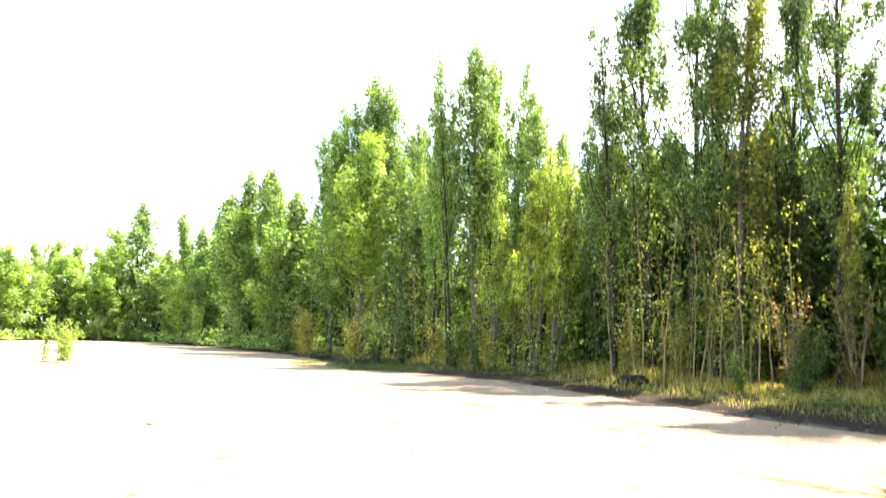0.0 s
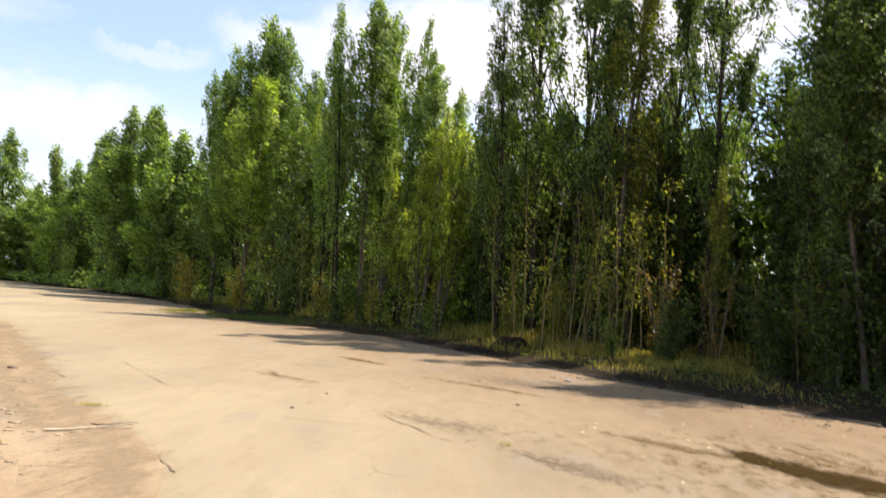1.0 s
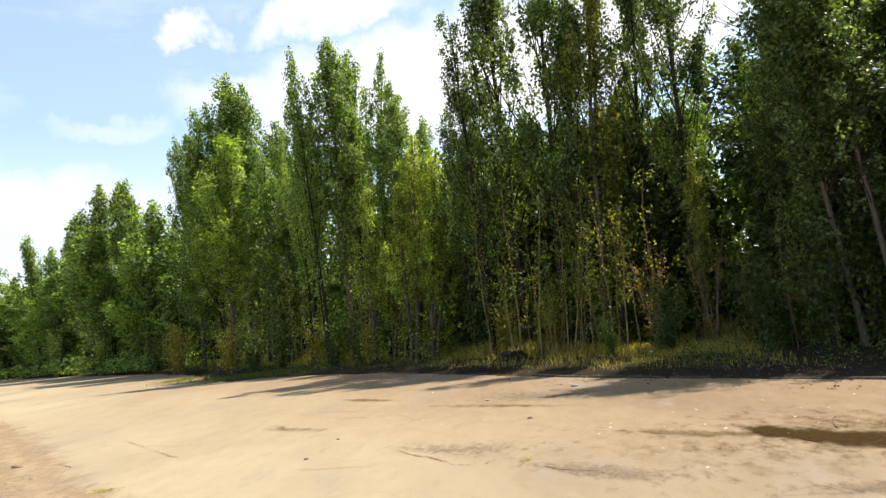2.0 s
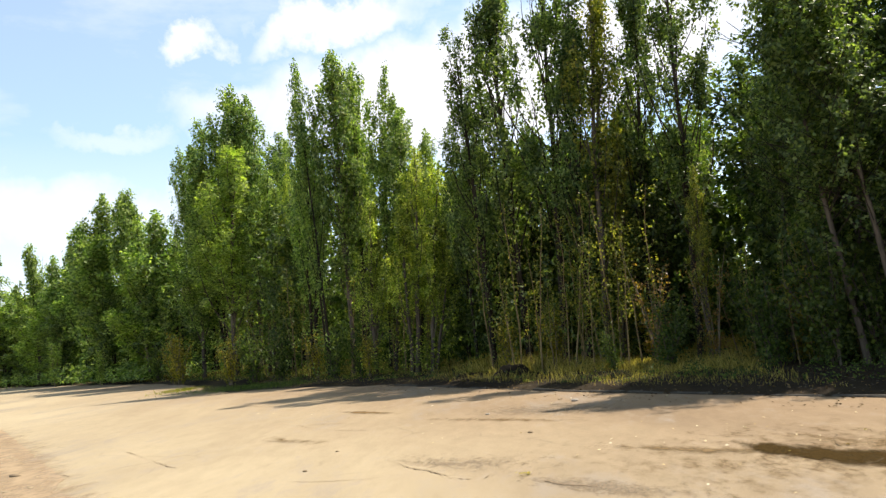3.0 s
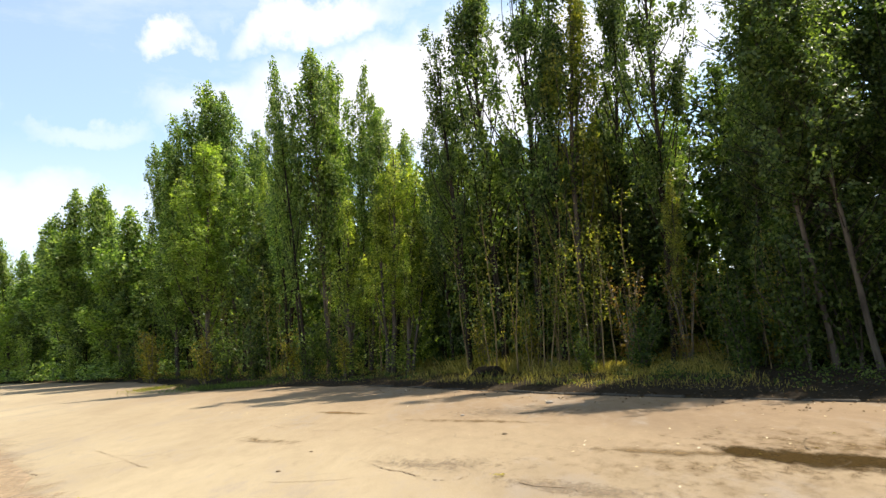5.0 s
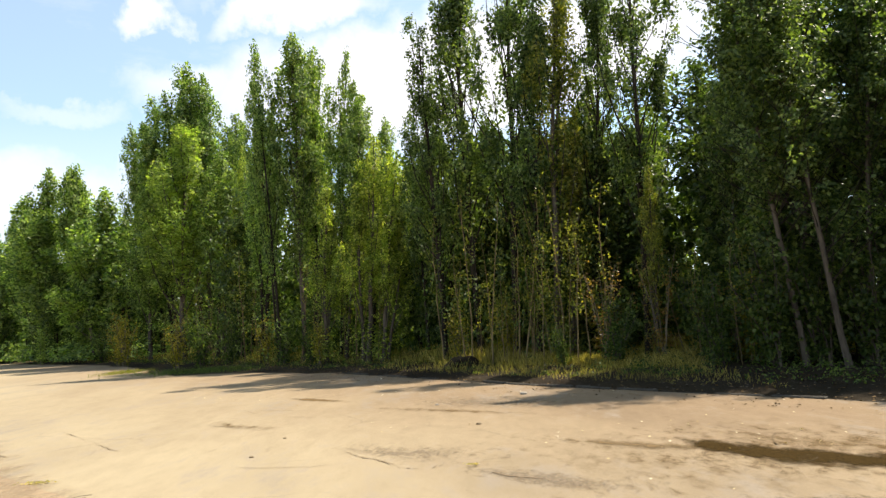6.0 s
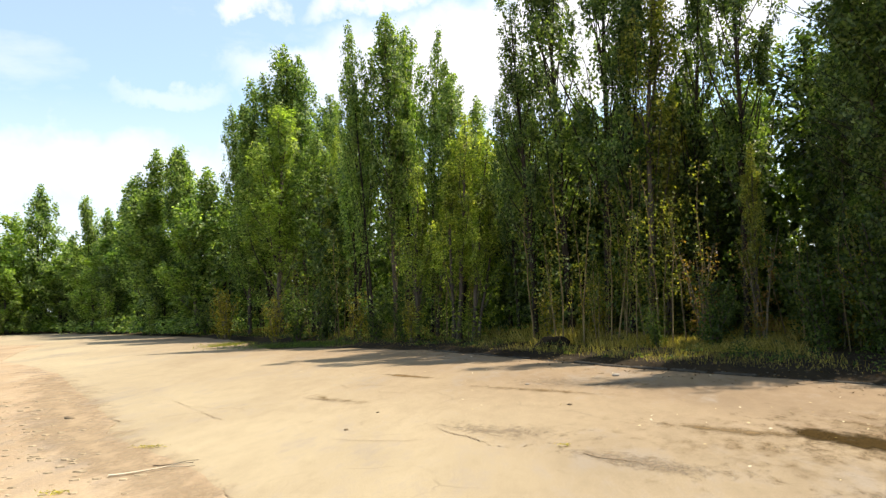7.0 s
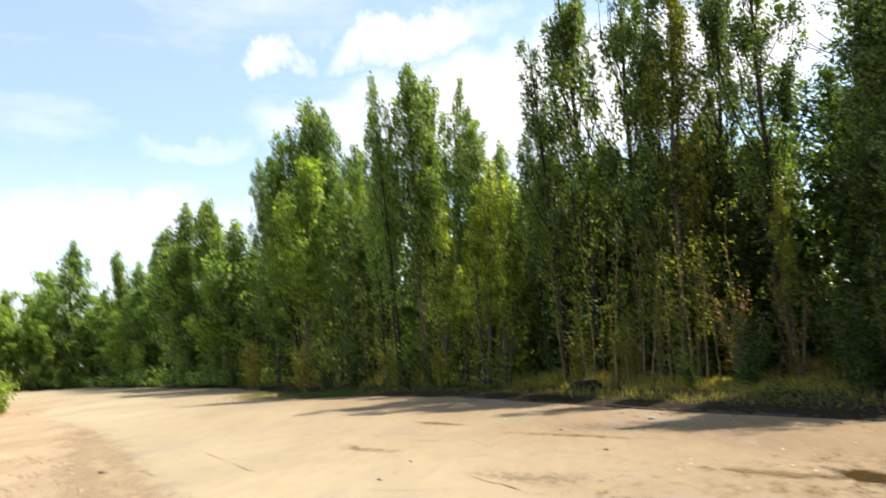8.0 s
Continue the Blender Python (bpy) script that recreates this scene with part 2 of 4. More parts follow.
def film_material(name, colours, lo, hi, scale, roughness=0.9):
    """A thin worn or stained layer with a ragged rim."""
    m, add = material(name)
    place = add("ShaderNodeTexCoord").outputs["Object"]
    rim = add("ShaderNodeAttribute", attribute_name="rim").outputs["Fac"]
    along = add("ShaderNodeMapping", [("Vector", place), ("Rotation", (0, 0, radians(-32))), ("Scale", (1.0, 0.5, 1.0))]).outputs[0]
    n = add("ShaderNodeTexNoise", [("Vector", along), ("Scale", scale), ("Detail", 9.0), ("Roughness", 0.72)])
    n2 = add("ShaderNodeMapRange", [("Value", n.outputs["Fac"]), ("From Min", 0.3), ("From Max", 0.7), ("To Min", -0.5), ("To Max", 0.5)])
    s = add("ShaderNodeMath", [(0, rim), (1, n2.outputs[0])], operation="ADD")
    much = add("ShaderNodeMapRange", [("Value", s.outputs[0]), ("From Min", lo), ("From Max", hi)], interpolation_type="SMOOTHSTEP").outputs[0]
    g = add("ShaderNodeTexNoise", [("Vector", place), ("Scale", 45.0), ("Detail", 6.0), ("Roughness", 0.8)])
    col = ramp(add, g.outputs["Fac"], ((0.35, colours[0]), (0.65, colours[1])))
    bump = add("ShaderNodeBump", [("Height", g.outputs["Fac"]), ("Strength", 0.7), ("Distance", 0.012)])
    film = add("ShaderNodeBsdfPrincipled", [("Base Color", col), ("Roughness", roughness), ("Specular IOR Level", 0.0), ("Normal", bump.outputs[0])])
    clear = add("ShaderNodeBsdfTransparent")
    mix = add("ShaderNodeMixShader", [(0, much), (1, clear.outputs[0]), (2, film.outputs[0])])
    add("ShaderNodeOutputMaterial", [("Surface", mix.outputs[0])])
    return m


DAMP = film_material("damp_asphalt", ((0.02, 0.013, 0.005), (0.062, 0.04, 0.015)), 0.15, 1.15, 4.2, 0.8)
TRAIL = film_material("damp_trail", ((0.12, 0.08, 0.038), (0.19, 0.135, 0.073)), 0.1, 1.3, 3.0)
CRUMBLE = film_material("crumbled_asphalt", ((0.14, 0.108, 0.072), (0.28, 0.22, 0.15)), 0.2, 1.5, 9.0)
DUST = film_material("brown_dirt", ((0.115, 0.074, 0.032), (0.185, 0.122, 0.058)), 0.1, 1.3, 4.5)
DRIFT = film_material("drifted_sand", ((0.26, 0.19, 0.115), (0.34, 0.26, 0.165)), 0.0, 1.2, 3.0)


# ---- mesh helpers ----
def mesh_from(name, verts, quads, mat, smooth=False):
    """A mesh from an array of corners and an array of faces with equal corner counts."""
    verts, quads = np.asarray(verts, dtype=np.float32), np.asarray(quads, dtype=np.int32)
    me = bpy.data.meshes.new(name)
    n, k = quads.shape
    me.vertices.add(len(verts))
    me.vertices.foreach_set("co", verts.ravel())
    me.loops.add(n * k)
    me.loops.foreach_set("vertex_index", quads.ravel())
    me.polygons.add(n)
    me.polygons.foreach_set("loop_start", np.arange(0, n * k, k, dtype=np.int32))
    me.polygons.foreach_set("loop_total", np.full(n, k, dtype=np.int32))
    me.polygons.foreach_set("use_smooth", np.full(n, smooth))
    me.materials.append(mat)
    me.update(calc_edges=True)
    return me


def part(name, me, parent, label=""):
    ob = new(name, me)
    ob.parent = parent
    return tagged(ob, label)


def unit(v):
    return v / np.maximum(np.linalg.norm(v, axis=-1, keepdims=True), 1e-9)


def tube(points, radii, sides=6):
    """Corners and faces of a tapered tube along a line."""
    points, radii = np.asarray(points, float), np.asarray(radii, float)
    way = unit(np.gradient(points, axis=0))
    side = unit(np.cross(way, np.array([0.37, 0.91, 0.13])))
    other = np.cross(way, side)
    a = np.linspace(0, 2 * np.pi, sides, endpoint=False)
    ring = side[:, None] * np.cos(a)[None, :, None] + other[:, None] * np.sin(a)[None, :, None]
    verts = (points[:, None] + ring * radii[:, None, None]).reshape(-1, 3)
    i, j = np.meshgrid(np.arange(len(points) - 1), np.arange(sides), indexing="ij")
    k = (j + 1) % sides
    faces = np.stack([i * sides + j, i * sides + k, (i + 1) * sides + k, (i + 1) * sides + j], -1).reshape(-1, 4)
    return verts, faces


def joined(pieces):
    verts, faces, n = [], [], 0
    for v, f in pieces:
        verts.append(v)
        faces.append(f + n)
        n += len(v)
    return np.concatenate(verts), np.concatenate(faces)


def leaves(rng, centres, size, facing=None, loose=0.8, droop=0.2, aspect=0.8):
    """A folded four-cornered leaf at each centre; facing: the way the leaves' upper sides tend to look."""
    n = len(centres)
    c = rng.normal(size=(n, 3))
    if facing is not None:
        c = facing + c * loose * 0.58
    c = unit(c)
    a = rng.normal(size=(n, 3))
    a[:, 2] -= droop * 2
    a = unit(a - c * np.sum(a * c, 1, keepdims=True))
    b = np.cross(c, a)
    s = size * rng.uniform(0.65, 1.25, (n, 1))
    v = np.stack([centres - a * s * 0.5, centres + b * s * 0.5 * aspect - a * s * 0.08 + c * s * 0.1, centres + a * s * 0.55,
                  centres - b * s * 0.5 * aspect - a * s * 0.08 + c * s * 0.1], 1).reshape(-1, 3)
    return v, np.arange(4 * n).reshape(n, 4)


def ball(rng, shape, reach=1.7):
    """Random offsets that cluster round zero and never stray past the reach."""
    v = rng.normal(size=shape)
    return v / np.maximum(1, np.linalg.norm(v, axis=-1, keepdims=True) / reach)


def branches(pieces, bark, root, lifted):
    """The limbs of one stem: parts of their own on near trees, joined fine branchwork on far ones."""
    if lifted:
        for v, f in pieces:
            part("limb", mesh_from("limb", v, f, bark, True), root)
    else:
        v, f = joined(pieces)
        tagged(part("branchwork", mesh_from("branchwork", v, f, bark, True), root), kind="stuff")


def build_tree(name, label, seed, height, width, bare, leaf_count, leaf, leaf_mat, bark, stems=1, steep=62, spread=0.1,
               girth=0.09, limbs=70, lean=0.25, round_top=False, category="tree", skirt=0, holes=0.0, lifted=False):
    """A tree: tapered trunks, rising limbs, and a crown of single leaves in clusters along the limbs."""
    rng = np.random.default_rng(seed)
    root = tagged(new(name), label, category)
    centres, faces_out = [], []
    per = max(1, limbs // stems)
    for s in range(stems):
        limb_pieces = []
        h = height * (1 if s == 0 else rng.uniform(0.72, 0.95))
        foot = np.zeros(3) if s == 0 else np.append(rng.normal(size=2) * 0.22, 0)
        t = np.linspace(0, 1, 12)
        bend = np.cumsum(rng.normal(size=(12, 2)), 0) * lean * 0.12 + np.outer(t, rng.normal(size=2) * lean)
        bend -= bend[0]
        line = np.column_stack([foot[0] + bend[:, 0], foot[1] + bend[:, 1], t * h - 0.15])
        g = girth * (1 if s == 0 else 0.7)
        rad = g * (1 - t) ** 0.8 + 0.008 + g * 0.25 * np.exp(-t * 40)
        v, f = tube(line, rad, 8)
        part("trunk", mesh_from("trunk", v, f, bark, True), root)
        for _ in range(per):
            u = rng.uniform(0, 1) ** 0.85
            z = bare + u * (h - bare) * 0.93
            at = np.array([np.interp(z, line[:, 2], line[:, k]) for k in range(3)])
            if round_top:
                r = width * (math.sin(math.pi * min(1, 0.12 + u * 0.86)) ** 0.7)
            else:
                r = width * (0.45 + 0.55 * math.sin(math.pi * min(1, u * 0.8 + 0.18))) * (1 - u ** 2.6) ** 0.6
            r = max(0.15, r * rng.uniform(0.45, 1.2))
            phi, el = rng.uniform(0, 2 * math.pi), radians(rng.normal(steep, 9))
            length = r / max(0.25, math.cos(el))
            way = np.array([math.cos(phi) * math.cos(el), math.sin(phi) * math.cos(el), math.sin(el)])
            q = np.linspace(0, 1, 5)[:, None]
            curve = at + way * length * q + np.array([0, 0, 0.12 * length]) * q ** 2 + np.cumsum(rng.normal(size=(5, 3)), 0) * 0.03 * length * q
            curve[:, 2] = np.minimum(curve[:, 2], h + 0.2)
            limb_pieces.append(tube(curve, np.linspace(g * 0.24 * (1 - u * 0.6), 0.006, 5), 4))
            m = max(3, int(leaf_count / limbs / 14 * rng.uniform(0.5, 1.5) * (length / (width * 1.4) + 0.35)))
            w = rng.uniform(0.12, 1.04, m)
            k = np.stack([np.interp(w, q[:, 0], curve[:, d]) for d in range(3)], 1) + ball(rng, (m, 3)) * spread * (0.5 + w[:, None])
            if holes:
                thick = [noise.noise(Vector(c) * 0.75 + Vector((seed * 3.1, 0, 0))) + 0.5 * noise.noise(Vector(c) * 1.9) for c in k * (1, 1, 0.7)]
                k = k[np.array(thick) > holes - 0.45]
                m = len(k)
            centres.append((k[:, None] + ball(rng, (m, 14, 3)) * (0.05 + leaf * 0.5)).reshape(-1, 3))
            out = (k - at) * (1, 1, 0.4)
            out = unit(unit(out) + (0, 0, 0.45) + rng.normal(size=(m, 3)) * 0.45)
            faces_out.append(np.repeat(out, 14, 0))
        # Limbs coloured darker than the trunk, to sink into the crown's shade.
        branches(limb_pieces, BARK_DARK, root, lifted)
        tip = np.array([np.interp(z, line[:, 2], line[:, k]) for z in h + 0.05 - h * 0.27 * rng.uniform(0, 1, 90) ** 1.4 for k in range(3)]).reshape(-1, 3)
        centres.append((tip[:, None] + ball(rng, (90, 4, 3)) * (0.05 + 0.35 * (h + 0.05 - tip[:, 2]) / h)[:, None, None]).reshape(-1, 3))
        faces_out.append(unit(rng.normal(size=(360, 3)) + (0, 0, 0.5)))
    if skirt:
        phi, q = rng.uniform(0, 6.28, skirt), width * 0.85 * rng.uniform(0.15, 1, skirt) ** 0.6
        k = np.column_stack([np.cos(phi) * q, np.sin(phi) * q, rng.uniform(0.1, 2.4, skirt)])
        centres.append((k[:, None] + rng.normal(size=(skirt, 14, 3)) * 0.2).reshape(-1, 3))
        faces_out.append(np.repeat(unit(k * (1, 1, 0.2) + (0, 0, 0.4)), 14, 0))
    c = np.concatenate(centres)
    keep = c[:, 2] > (0.1 if skirt else max(0.15, bare * 0.55))
    v, f = leaves(rng, c[keep], leaf, np.concatenate(faces_out)[keep], aspect=0.7)
    part("crown", mesh_from("crown", v, f, leaf_mat), root)
    return root


def build_poplar(name, label, seed, height, width, bare, plumes, leaf_count, leaf, leaf_mat, bark, stems=1, fat=0.52, girth=0.1,
                 long=0.34, holes=0.0, sprouts=0, lifted=True):
    """A fastigiate poplar: trunks, limbs that sweep out and then straight up, and on each limb a tapering plume of leaf sprays."""
    rng = np.random.default_rng(seed)
    root = tagged(new(name), label, "tree")
    centres, faces_out = [], []

    def leafy(curve, q, count, reach, seed_at):
        """Leaf sprays round a limb: fullest below its middle, pointed at the tip."""
        m = max(4, int(count / 12))
        w = rng.uniform(0.06, 1.03, m) ** 0.9
        girth_at = reach * np.clip(1.5 * (w + 0.06) ** 0.55 * (1.08 - w) ** 0.62, 0.12, 1.1)
        axis = np.stack([np.interp(w, q, curve[:, d]) for d in range(3)], 1)
        off = unit(rng.normal(size=(m, 3)) * (1, 1, 0.5))
        k = axis + off * (girth_at * rng.uniform(0.25, 1.0, m) ** 0.6)[:, None]
        thick = np.array([noise.noise(Vector(c) * 1.15 + Vector((seed_at, 0, 0))) + 0.55 * noise.noise(Vector(c) * 2.6) for c in k * (1, 1, 0.62)])
        good = thick > holes - 0.45
        k, off = k[good], off[good]
        m = len(k)
        spray = ball(rng, (m, 12, 3)) * (0.035 + leaf * 0.62) * (0.85, 0.85, 1.5)
        centres.append((k[:, None] + spray + off[:, None] * rng.uniform(-0.04, 0.08, (m, 12, 1))).reshape(-1, 3))
        faces_out.append(np.repeat(unit(off * (1, 1, 0.5) + (0, 0, 0.5) + rng.normal(size=(m, 3)) * 0.35), 12, 0))

    per = plumes // stems
    share = leaf_count / (plumes + 1.5 * stems)
    for s in range(stems):
        limb_pieces = []
        h = height * (1 if s == 0 else rng.uniform(0.78, 0.95))
        foot = np.zeros(3) if s == 0 else np.append(unit(rng.normal(size=2)) * width * rng.uniform(0.2, 0.4), 0)
        t = np.linspace(0, 1, 14)
        bend = np.cumsum(rng.normal(size=(14, 2)), 0) * 0.03 + np.outer(t, foot[:2] * 0.8 + rng.normal(size=2) * 0.1)
        bend -= bend[0]
        line = np.column_stack([foot[0] * 0.5 + bend[:, 0], foot[1] * 0.5 + bend[:, 1], t * h - 0.15])
        g = girth * (1 if s == 0 else 0.75)
        v, f = tube(line, g * (1 - t) ** 0.85 + 0.01 + g * 0.3 * np.exp(-t * 45), 8)
        part("trunk", mesh_from("trunk", v, f, bark, True), root)
        for i in range(per):
            u = (i + rng.uniform(0, 1)) / per
            z = bare + u * (h * 0.8 - bare)
            at = np.array([np.interp(z, line[:, 2], line[:, k]) for k in range(3)])
            r = width * (0.5 + 0.5 * math.sin(math.pi * min(1, 0.16 + u * 0.78))) * rng.uniform(0.35, 1.0) * (1 - 0.55 * u ** 2)
            phi = i * 2.4 + rng.normal() * 0.5
            rise_by = min(h * long * rng.uniform(0.7, 1.25) * (1.05 - 0.35 * u), (h - z) * (1.0 - 0.32 * r / width) * rng.uniform(0.88, 1.0))
            q = np.linspace(0, 1, 8)
            out = np.array([math.cos(phi), math.sin(phi), 0])
            curve = at + out * r * (1 - (1 - q[:, None]) ** 2.2) + np.array([0, 0, rise_by]) * q[:, None] ** 0.9 + np.cumsum(rng.normal(size=(8, 3)), 0) * 0.012 * rise_by * q[:, None]
            limb_pieces.append(tube(curve, np.linspace(g * 0.32 * (1 - u * 0.5), 0.006, 8), 5))
            size = (rise_by / (height * long)) ** 0.8 * rng.uniform(0.8, 1.2)
            leafy(curve, q, share * size * 1.1, fat * (0.7 + 0.4 * size), seed * 3.1)
        branches(limb_pieces, bark, root, lifted)
        top = t > 0.66
        leafy(line[top], (t[top] - t[top][0]) / (1 - t[top][0]), share * 1.5, fat * 0.95, seed * 1.7)
    if sprouts:
        k = np.column_stack([rng.normal(size=(sprouts, 2)) * width * 0.45, rng.uniform(0.2, bare + 0.8, sprouts)])
        centres.append((k[:, None] + ball(rng, (sprouts, 12, 3)) * 0.2).reshape(-1, 3))
        faces_out.append(np.repeat(unit(k * (1, 1, 0.1) + (0, 0, 0.5)), 12, 0))
    c = np.concatenate(centres)
    keep = c[:, 2] > 0.1
    v, f = leaves(rng, c[keep], leaf, np.concatenate(faces_out)[keep], loose=0.6, aspect=0.78)
    part("crown", mesh_from("crown", v, f, leaf_mat), root)
    return root


def plant(model, x, y, height, lean, half, base, rng, label="", first=False, group=""):
    """Sets a tree (the model itself, or a copy) on the ground, turned at random and leaning sideways; half: its crown's half width."""
    turn = Matrix.Rotation(radians(lean), 4, "Y") @ Matrix.Rotation(rng.uniform(0, 6.28), 4, "Z")
    m = Matrix.Translation((x, y, ground_height(x, y))) @ turn
    ob = model if first else copy_thing(model, m)
    ob.matrix_basis = m @ Matrix.Diagonal((half / base[1], half / base[1], height / base[0], 1))
    return tagged(ob, label, group=group)


# ---- the lie of the land ----
KERB = np.array([(24, -16), (12, 4.6), (7.05, 12.7), (3.05, 18.25), (-2.35, 27.4), (-10, 38.3), (-18.5, 49.5), (-30, 62),
                 (-44, 77), (-50, 78.5), (-57, 73), (-75, 62), (-130, 45)], float)
ROAD_OUTLINE = np.concatenate([KERB, np.array([(-130, -90), (70, -90)], float)])


def edge_distance(x, y, outline=ROAD_OUTLINE):
    """Distance from the road's edge, positive on the verge."""
    p = np.stack([np.asarray(x, float).ravel(), np.asarray(y, float).ravel()], 1)
    best, inside = np.full(len(p), 1e9), np.zeros(len(p), bool)
    for a, b in zip(outline, np.roll(outline, -1, 0)):
        d = b - a
        s = np.clip(((p - a) @ d) / (d @ d), 0, 1)
        best = np.minimum(best, np.linalg.norm(p - a - s[:, None] * d, axis=1))
        cross = (a[1] > p[:, 1]) != (b[1] > p[:, 1])
        at = a[0] + (p[:, 1] - a[1]) / (d[1] if abs(d[1]) > 1e-9 else 1e-9) * d[0]
        inside ^= cross & (p[:, 0] < at)
    return np.where(inside, -best, best)


def rise(d, x, y):
    s = np.clip(d / 1.1, 0, 1)
    far = np.clip(d / 12, 0, 1)
    return -0.06 + s * s * (3 - 2 * s) * 0.15 + far * (0.12 + 0.07 * np.sin(x * 0.9 + 1) * np.cos(y * 0.7))


def ground_height(x, y):
    return float(rise(edge_distance(x, y), np.array([x]), np.array([y]))[0])


def build_ground():
    def steps(a, b, fine, far):
        mid = np.arange(a, b + fine, fine)
        out = np.geomspace(2, far, 16)
        return np.concatenate([a - out[::-1], mid, b + out])
    xs, ys = steps(-70, 30, 0.7, 1900), steps(-10, 95, 0.7, 1900)
    gx, gy = np.meshgrid(xs, ys, indexing="ij")
    d = edge_distance(gx, gy)
    z = rise(d, gx.ravel(), gy.ravel())
    verts = np.column_stack([gx.ravel(), gy.ravel(), z])
    i, j = np.meshgrid(np.arange(len(xs) - 1), np.arange(len(ys) - 1), indexing="ij")
    n = len(ys)
    faces = np.stack([i * n + j, (i + 1) * n + j, (i + 1) * n + j + 1, i * n + j + 1], -1).reshape(-1, 4)
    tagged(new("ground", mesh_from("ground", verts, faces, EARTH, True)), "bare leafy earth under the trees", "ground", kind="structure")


build_ground()


def ragged(points, step, rough, rng):
    """Points along a line, with small random jogs."""
    out = []
    for a, b in zip(points[:-1], points[1:]):
        a, b = np.array(a, float), np.array(b, float)
        n = max(1, int(np.linalg.norm(b - a) / step))
        for k in range(n):
            out.append(a + (b - a) * k / n + rng.normal(size=2) * rough)
    out.append(np.array(points[-1], float))
    return out


def slab(name, outline, top, depth, mat):
    """A flat sheet with a skirt."""
    bm = bmesh.new()
    ring = [bm.verts.new((x, y, top)) for x, y in outline]
    low = [bm.verts.new((x + 0.0, y, top - depth)) for x, y in outline]
    face = bm.faces.new(ring)
    for k in range(len(ring)):
        bm.faces.new((ring[k], low[k], low[(k + 1) % len(ring)], ring[(k + 1) % len(ring)]))
    bmesh.ops.recalc_face_normals(bm, faces=bm.faces)
    if face.normal.z < 0:
        bmesh.ops.reverse_faces(bm, faces=bm.faces)
    bmesh.ops.triangulate(bm, faces=[face])
    me = bpy.data.meshes.new(name)
    bm.to_mesh(me)
    bm.free()
    me.materials.append(mat)
    return me


def build_road():
    rng = np.random.default_rng(3)
    near = ragged([(24, -16), (12, 4.6), (7.05, 12.7), (3.05, 18.25), (-2.35, 27.4)], 0.6, 0.015, rng)
    far = ragged([(-2.35, 27.4), (-6.3, 30.9), (-9.2, 31.9), (-11.2, 35.2), (-14, 42), (-18.5, 49.2), (-30, 62), (-44, 77), (-50, 78.5), (-57, 73), (-75, 62), (-130, 45)], 0.8, 0.22, rng)
    outline = near[:-1] + far + [np.array((-130, -90)), np.array((70, -90))]
    tagged(new("road", slab("road", outline, 0.0, 0.08, ASPHALT)), "wide dusty tan asphalt road, cracked and worn", "road", kind="structure")
    edge = ragged([(-0.6, -30), (-0.9, 0), (-1.5, 4), (-2.45, 6.9), (-3.3, 8.26), (-5.65, 10.9), (-6.0, 11.9), (-9.8, 17.6), (-13.05, 22.5),
                   (-16, 26.1), (-20, 30.4), (-24, 38), (-28, 47), (-36, 50), (-60, 46), (-90, 30), (-90, -30)], 0.18, 0.018, rng)
    tagged(new("pavement", slab("pavement", edge, 0.010, 0.03, SAND)), "sandy broken asphalt apron beside the road", "pavement", kind="structure")


build_road()


def build_kerb():
    """Low weathered kerb stones, one metre each, along the right edge."""
    rng = np.random.default_rng(8)
    kerb = tagged(new("kerb"), "low weathered kerb along the road edge", "kerb", kind="structure")
    bm = bmesh.new()
    bmesh.ops.create_cube(bm, size=1, matrix=Matrix.Diagonal((0.97, 0.14, 0.24, 1)))
    bmesh.ops.bevel(bm, geom=[e for e in bm.edges if e.verts[0].co.z > 0 and e.verts[1].co.z > 0], offset=0.02, segments=1, affect="EDGES")
    me = bpy.data.meshes.new("kerbstone")
    bm.to_mesh(me)
    bm.free()
    me.materials.append(KERBSTONE)
    line = KERB[:5]
    for a, b in zip(line[:-1], line[1:]):
        d = b - a
        n = int(np.linalg.norm(d))
        for k in range(n):
            p = a + d * (k + 0.5) / n
            ob = part("kerbstone", me, kerb)
            ob.matrix_basis = pose(p[0] + 0.05, p[1] + 0.03, -0.09 + rng.uniform(-0.03, 0.02), rng.normal() * 2.5, rng.normal() * 1.2, math.degrees(math.atan2(d[1], d[0])) + rng.normal() * 1.2)


build_kerb()

# ---- trees: models first, each planted once and then copied ----
rng = np.random.default_rng(21)
MODELS = {}


def model(key, builder, *args, **values):
    MODELS[key] = [builder(*args, **values), args[3:5], False]


def grove(rows, keys, group=""):
    """Trees as x, y, height, lean and half width, taking the models in turn."""
    for i, (x, y, h, lean, half) in enumerate(rows):
        entry = MODELS[keys[i % len(keys)]]
        plant(entry[0], x, y, h, lean, half, entry[1], rng, "", not entry[2], group)
        entry[2] = True


DENSE = "slender green poplar with dense upright crown"
OPEN = "tall poplar with bare lower trunk and open leafy crown"
model("dense_a", build_poplar, "poplar_tree", DENSE, 1, 14.0, 1.45, 2.9, 28, 21000, 0.125, LEAF_LIT_SILVER, BARK_DARK, stems=2, sprouts=22, holes=0.12)
model("dense_b", build_poplar, "poplar_tree", DENSE, 2, 14.0, 1.45, 2.5, 26, 20000, 0.125, LEAF_LIT_SILVER, BARK, stems=1, sprouts=26, holes=0.1)
model("dense_c", build_poplar, "poplar_tree", DENSE, 31, 14.0, 1.45, 2.9, 24, 18500, 0.125, LEAF_LIT_SILVER, BARK_DARK, stems=2, sprouts=20, holes=0.18)
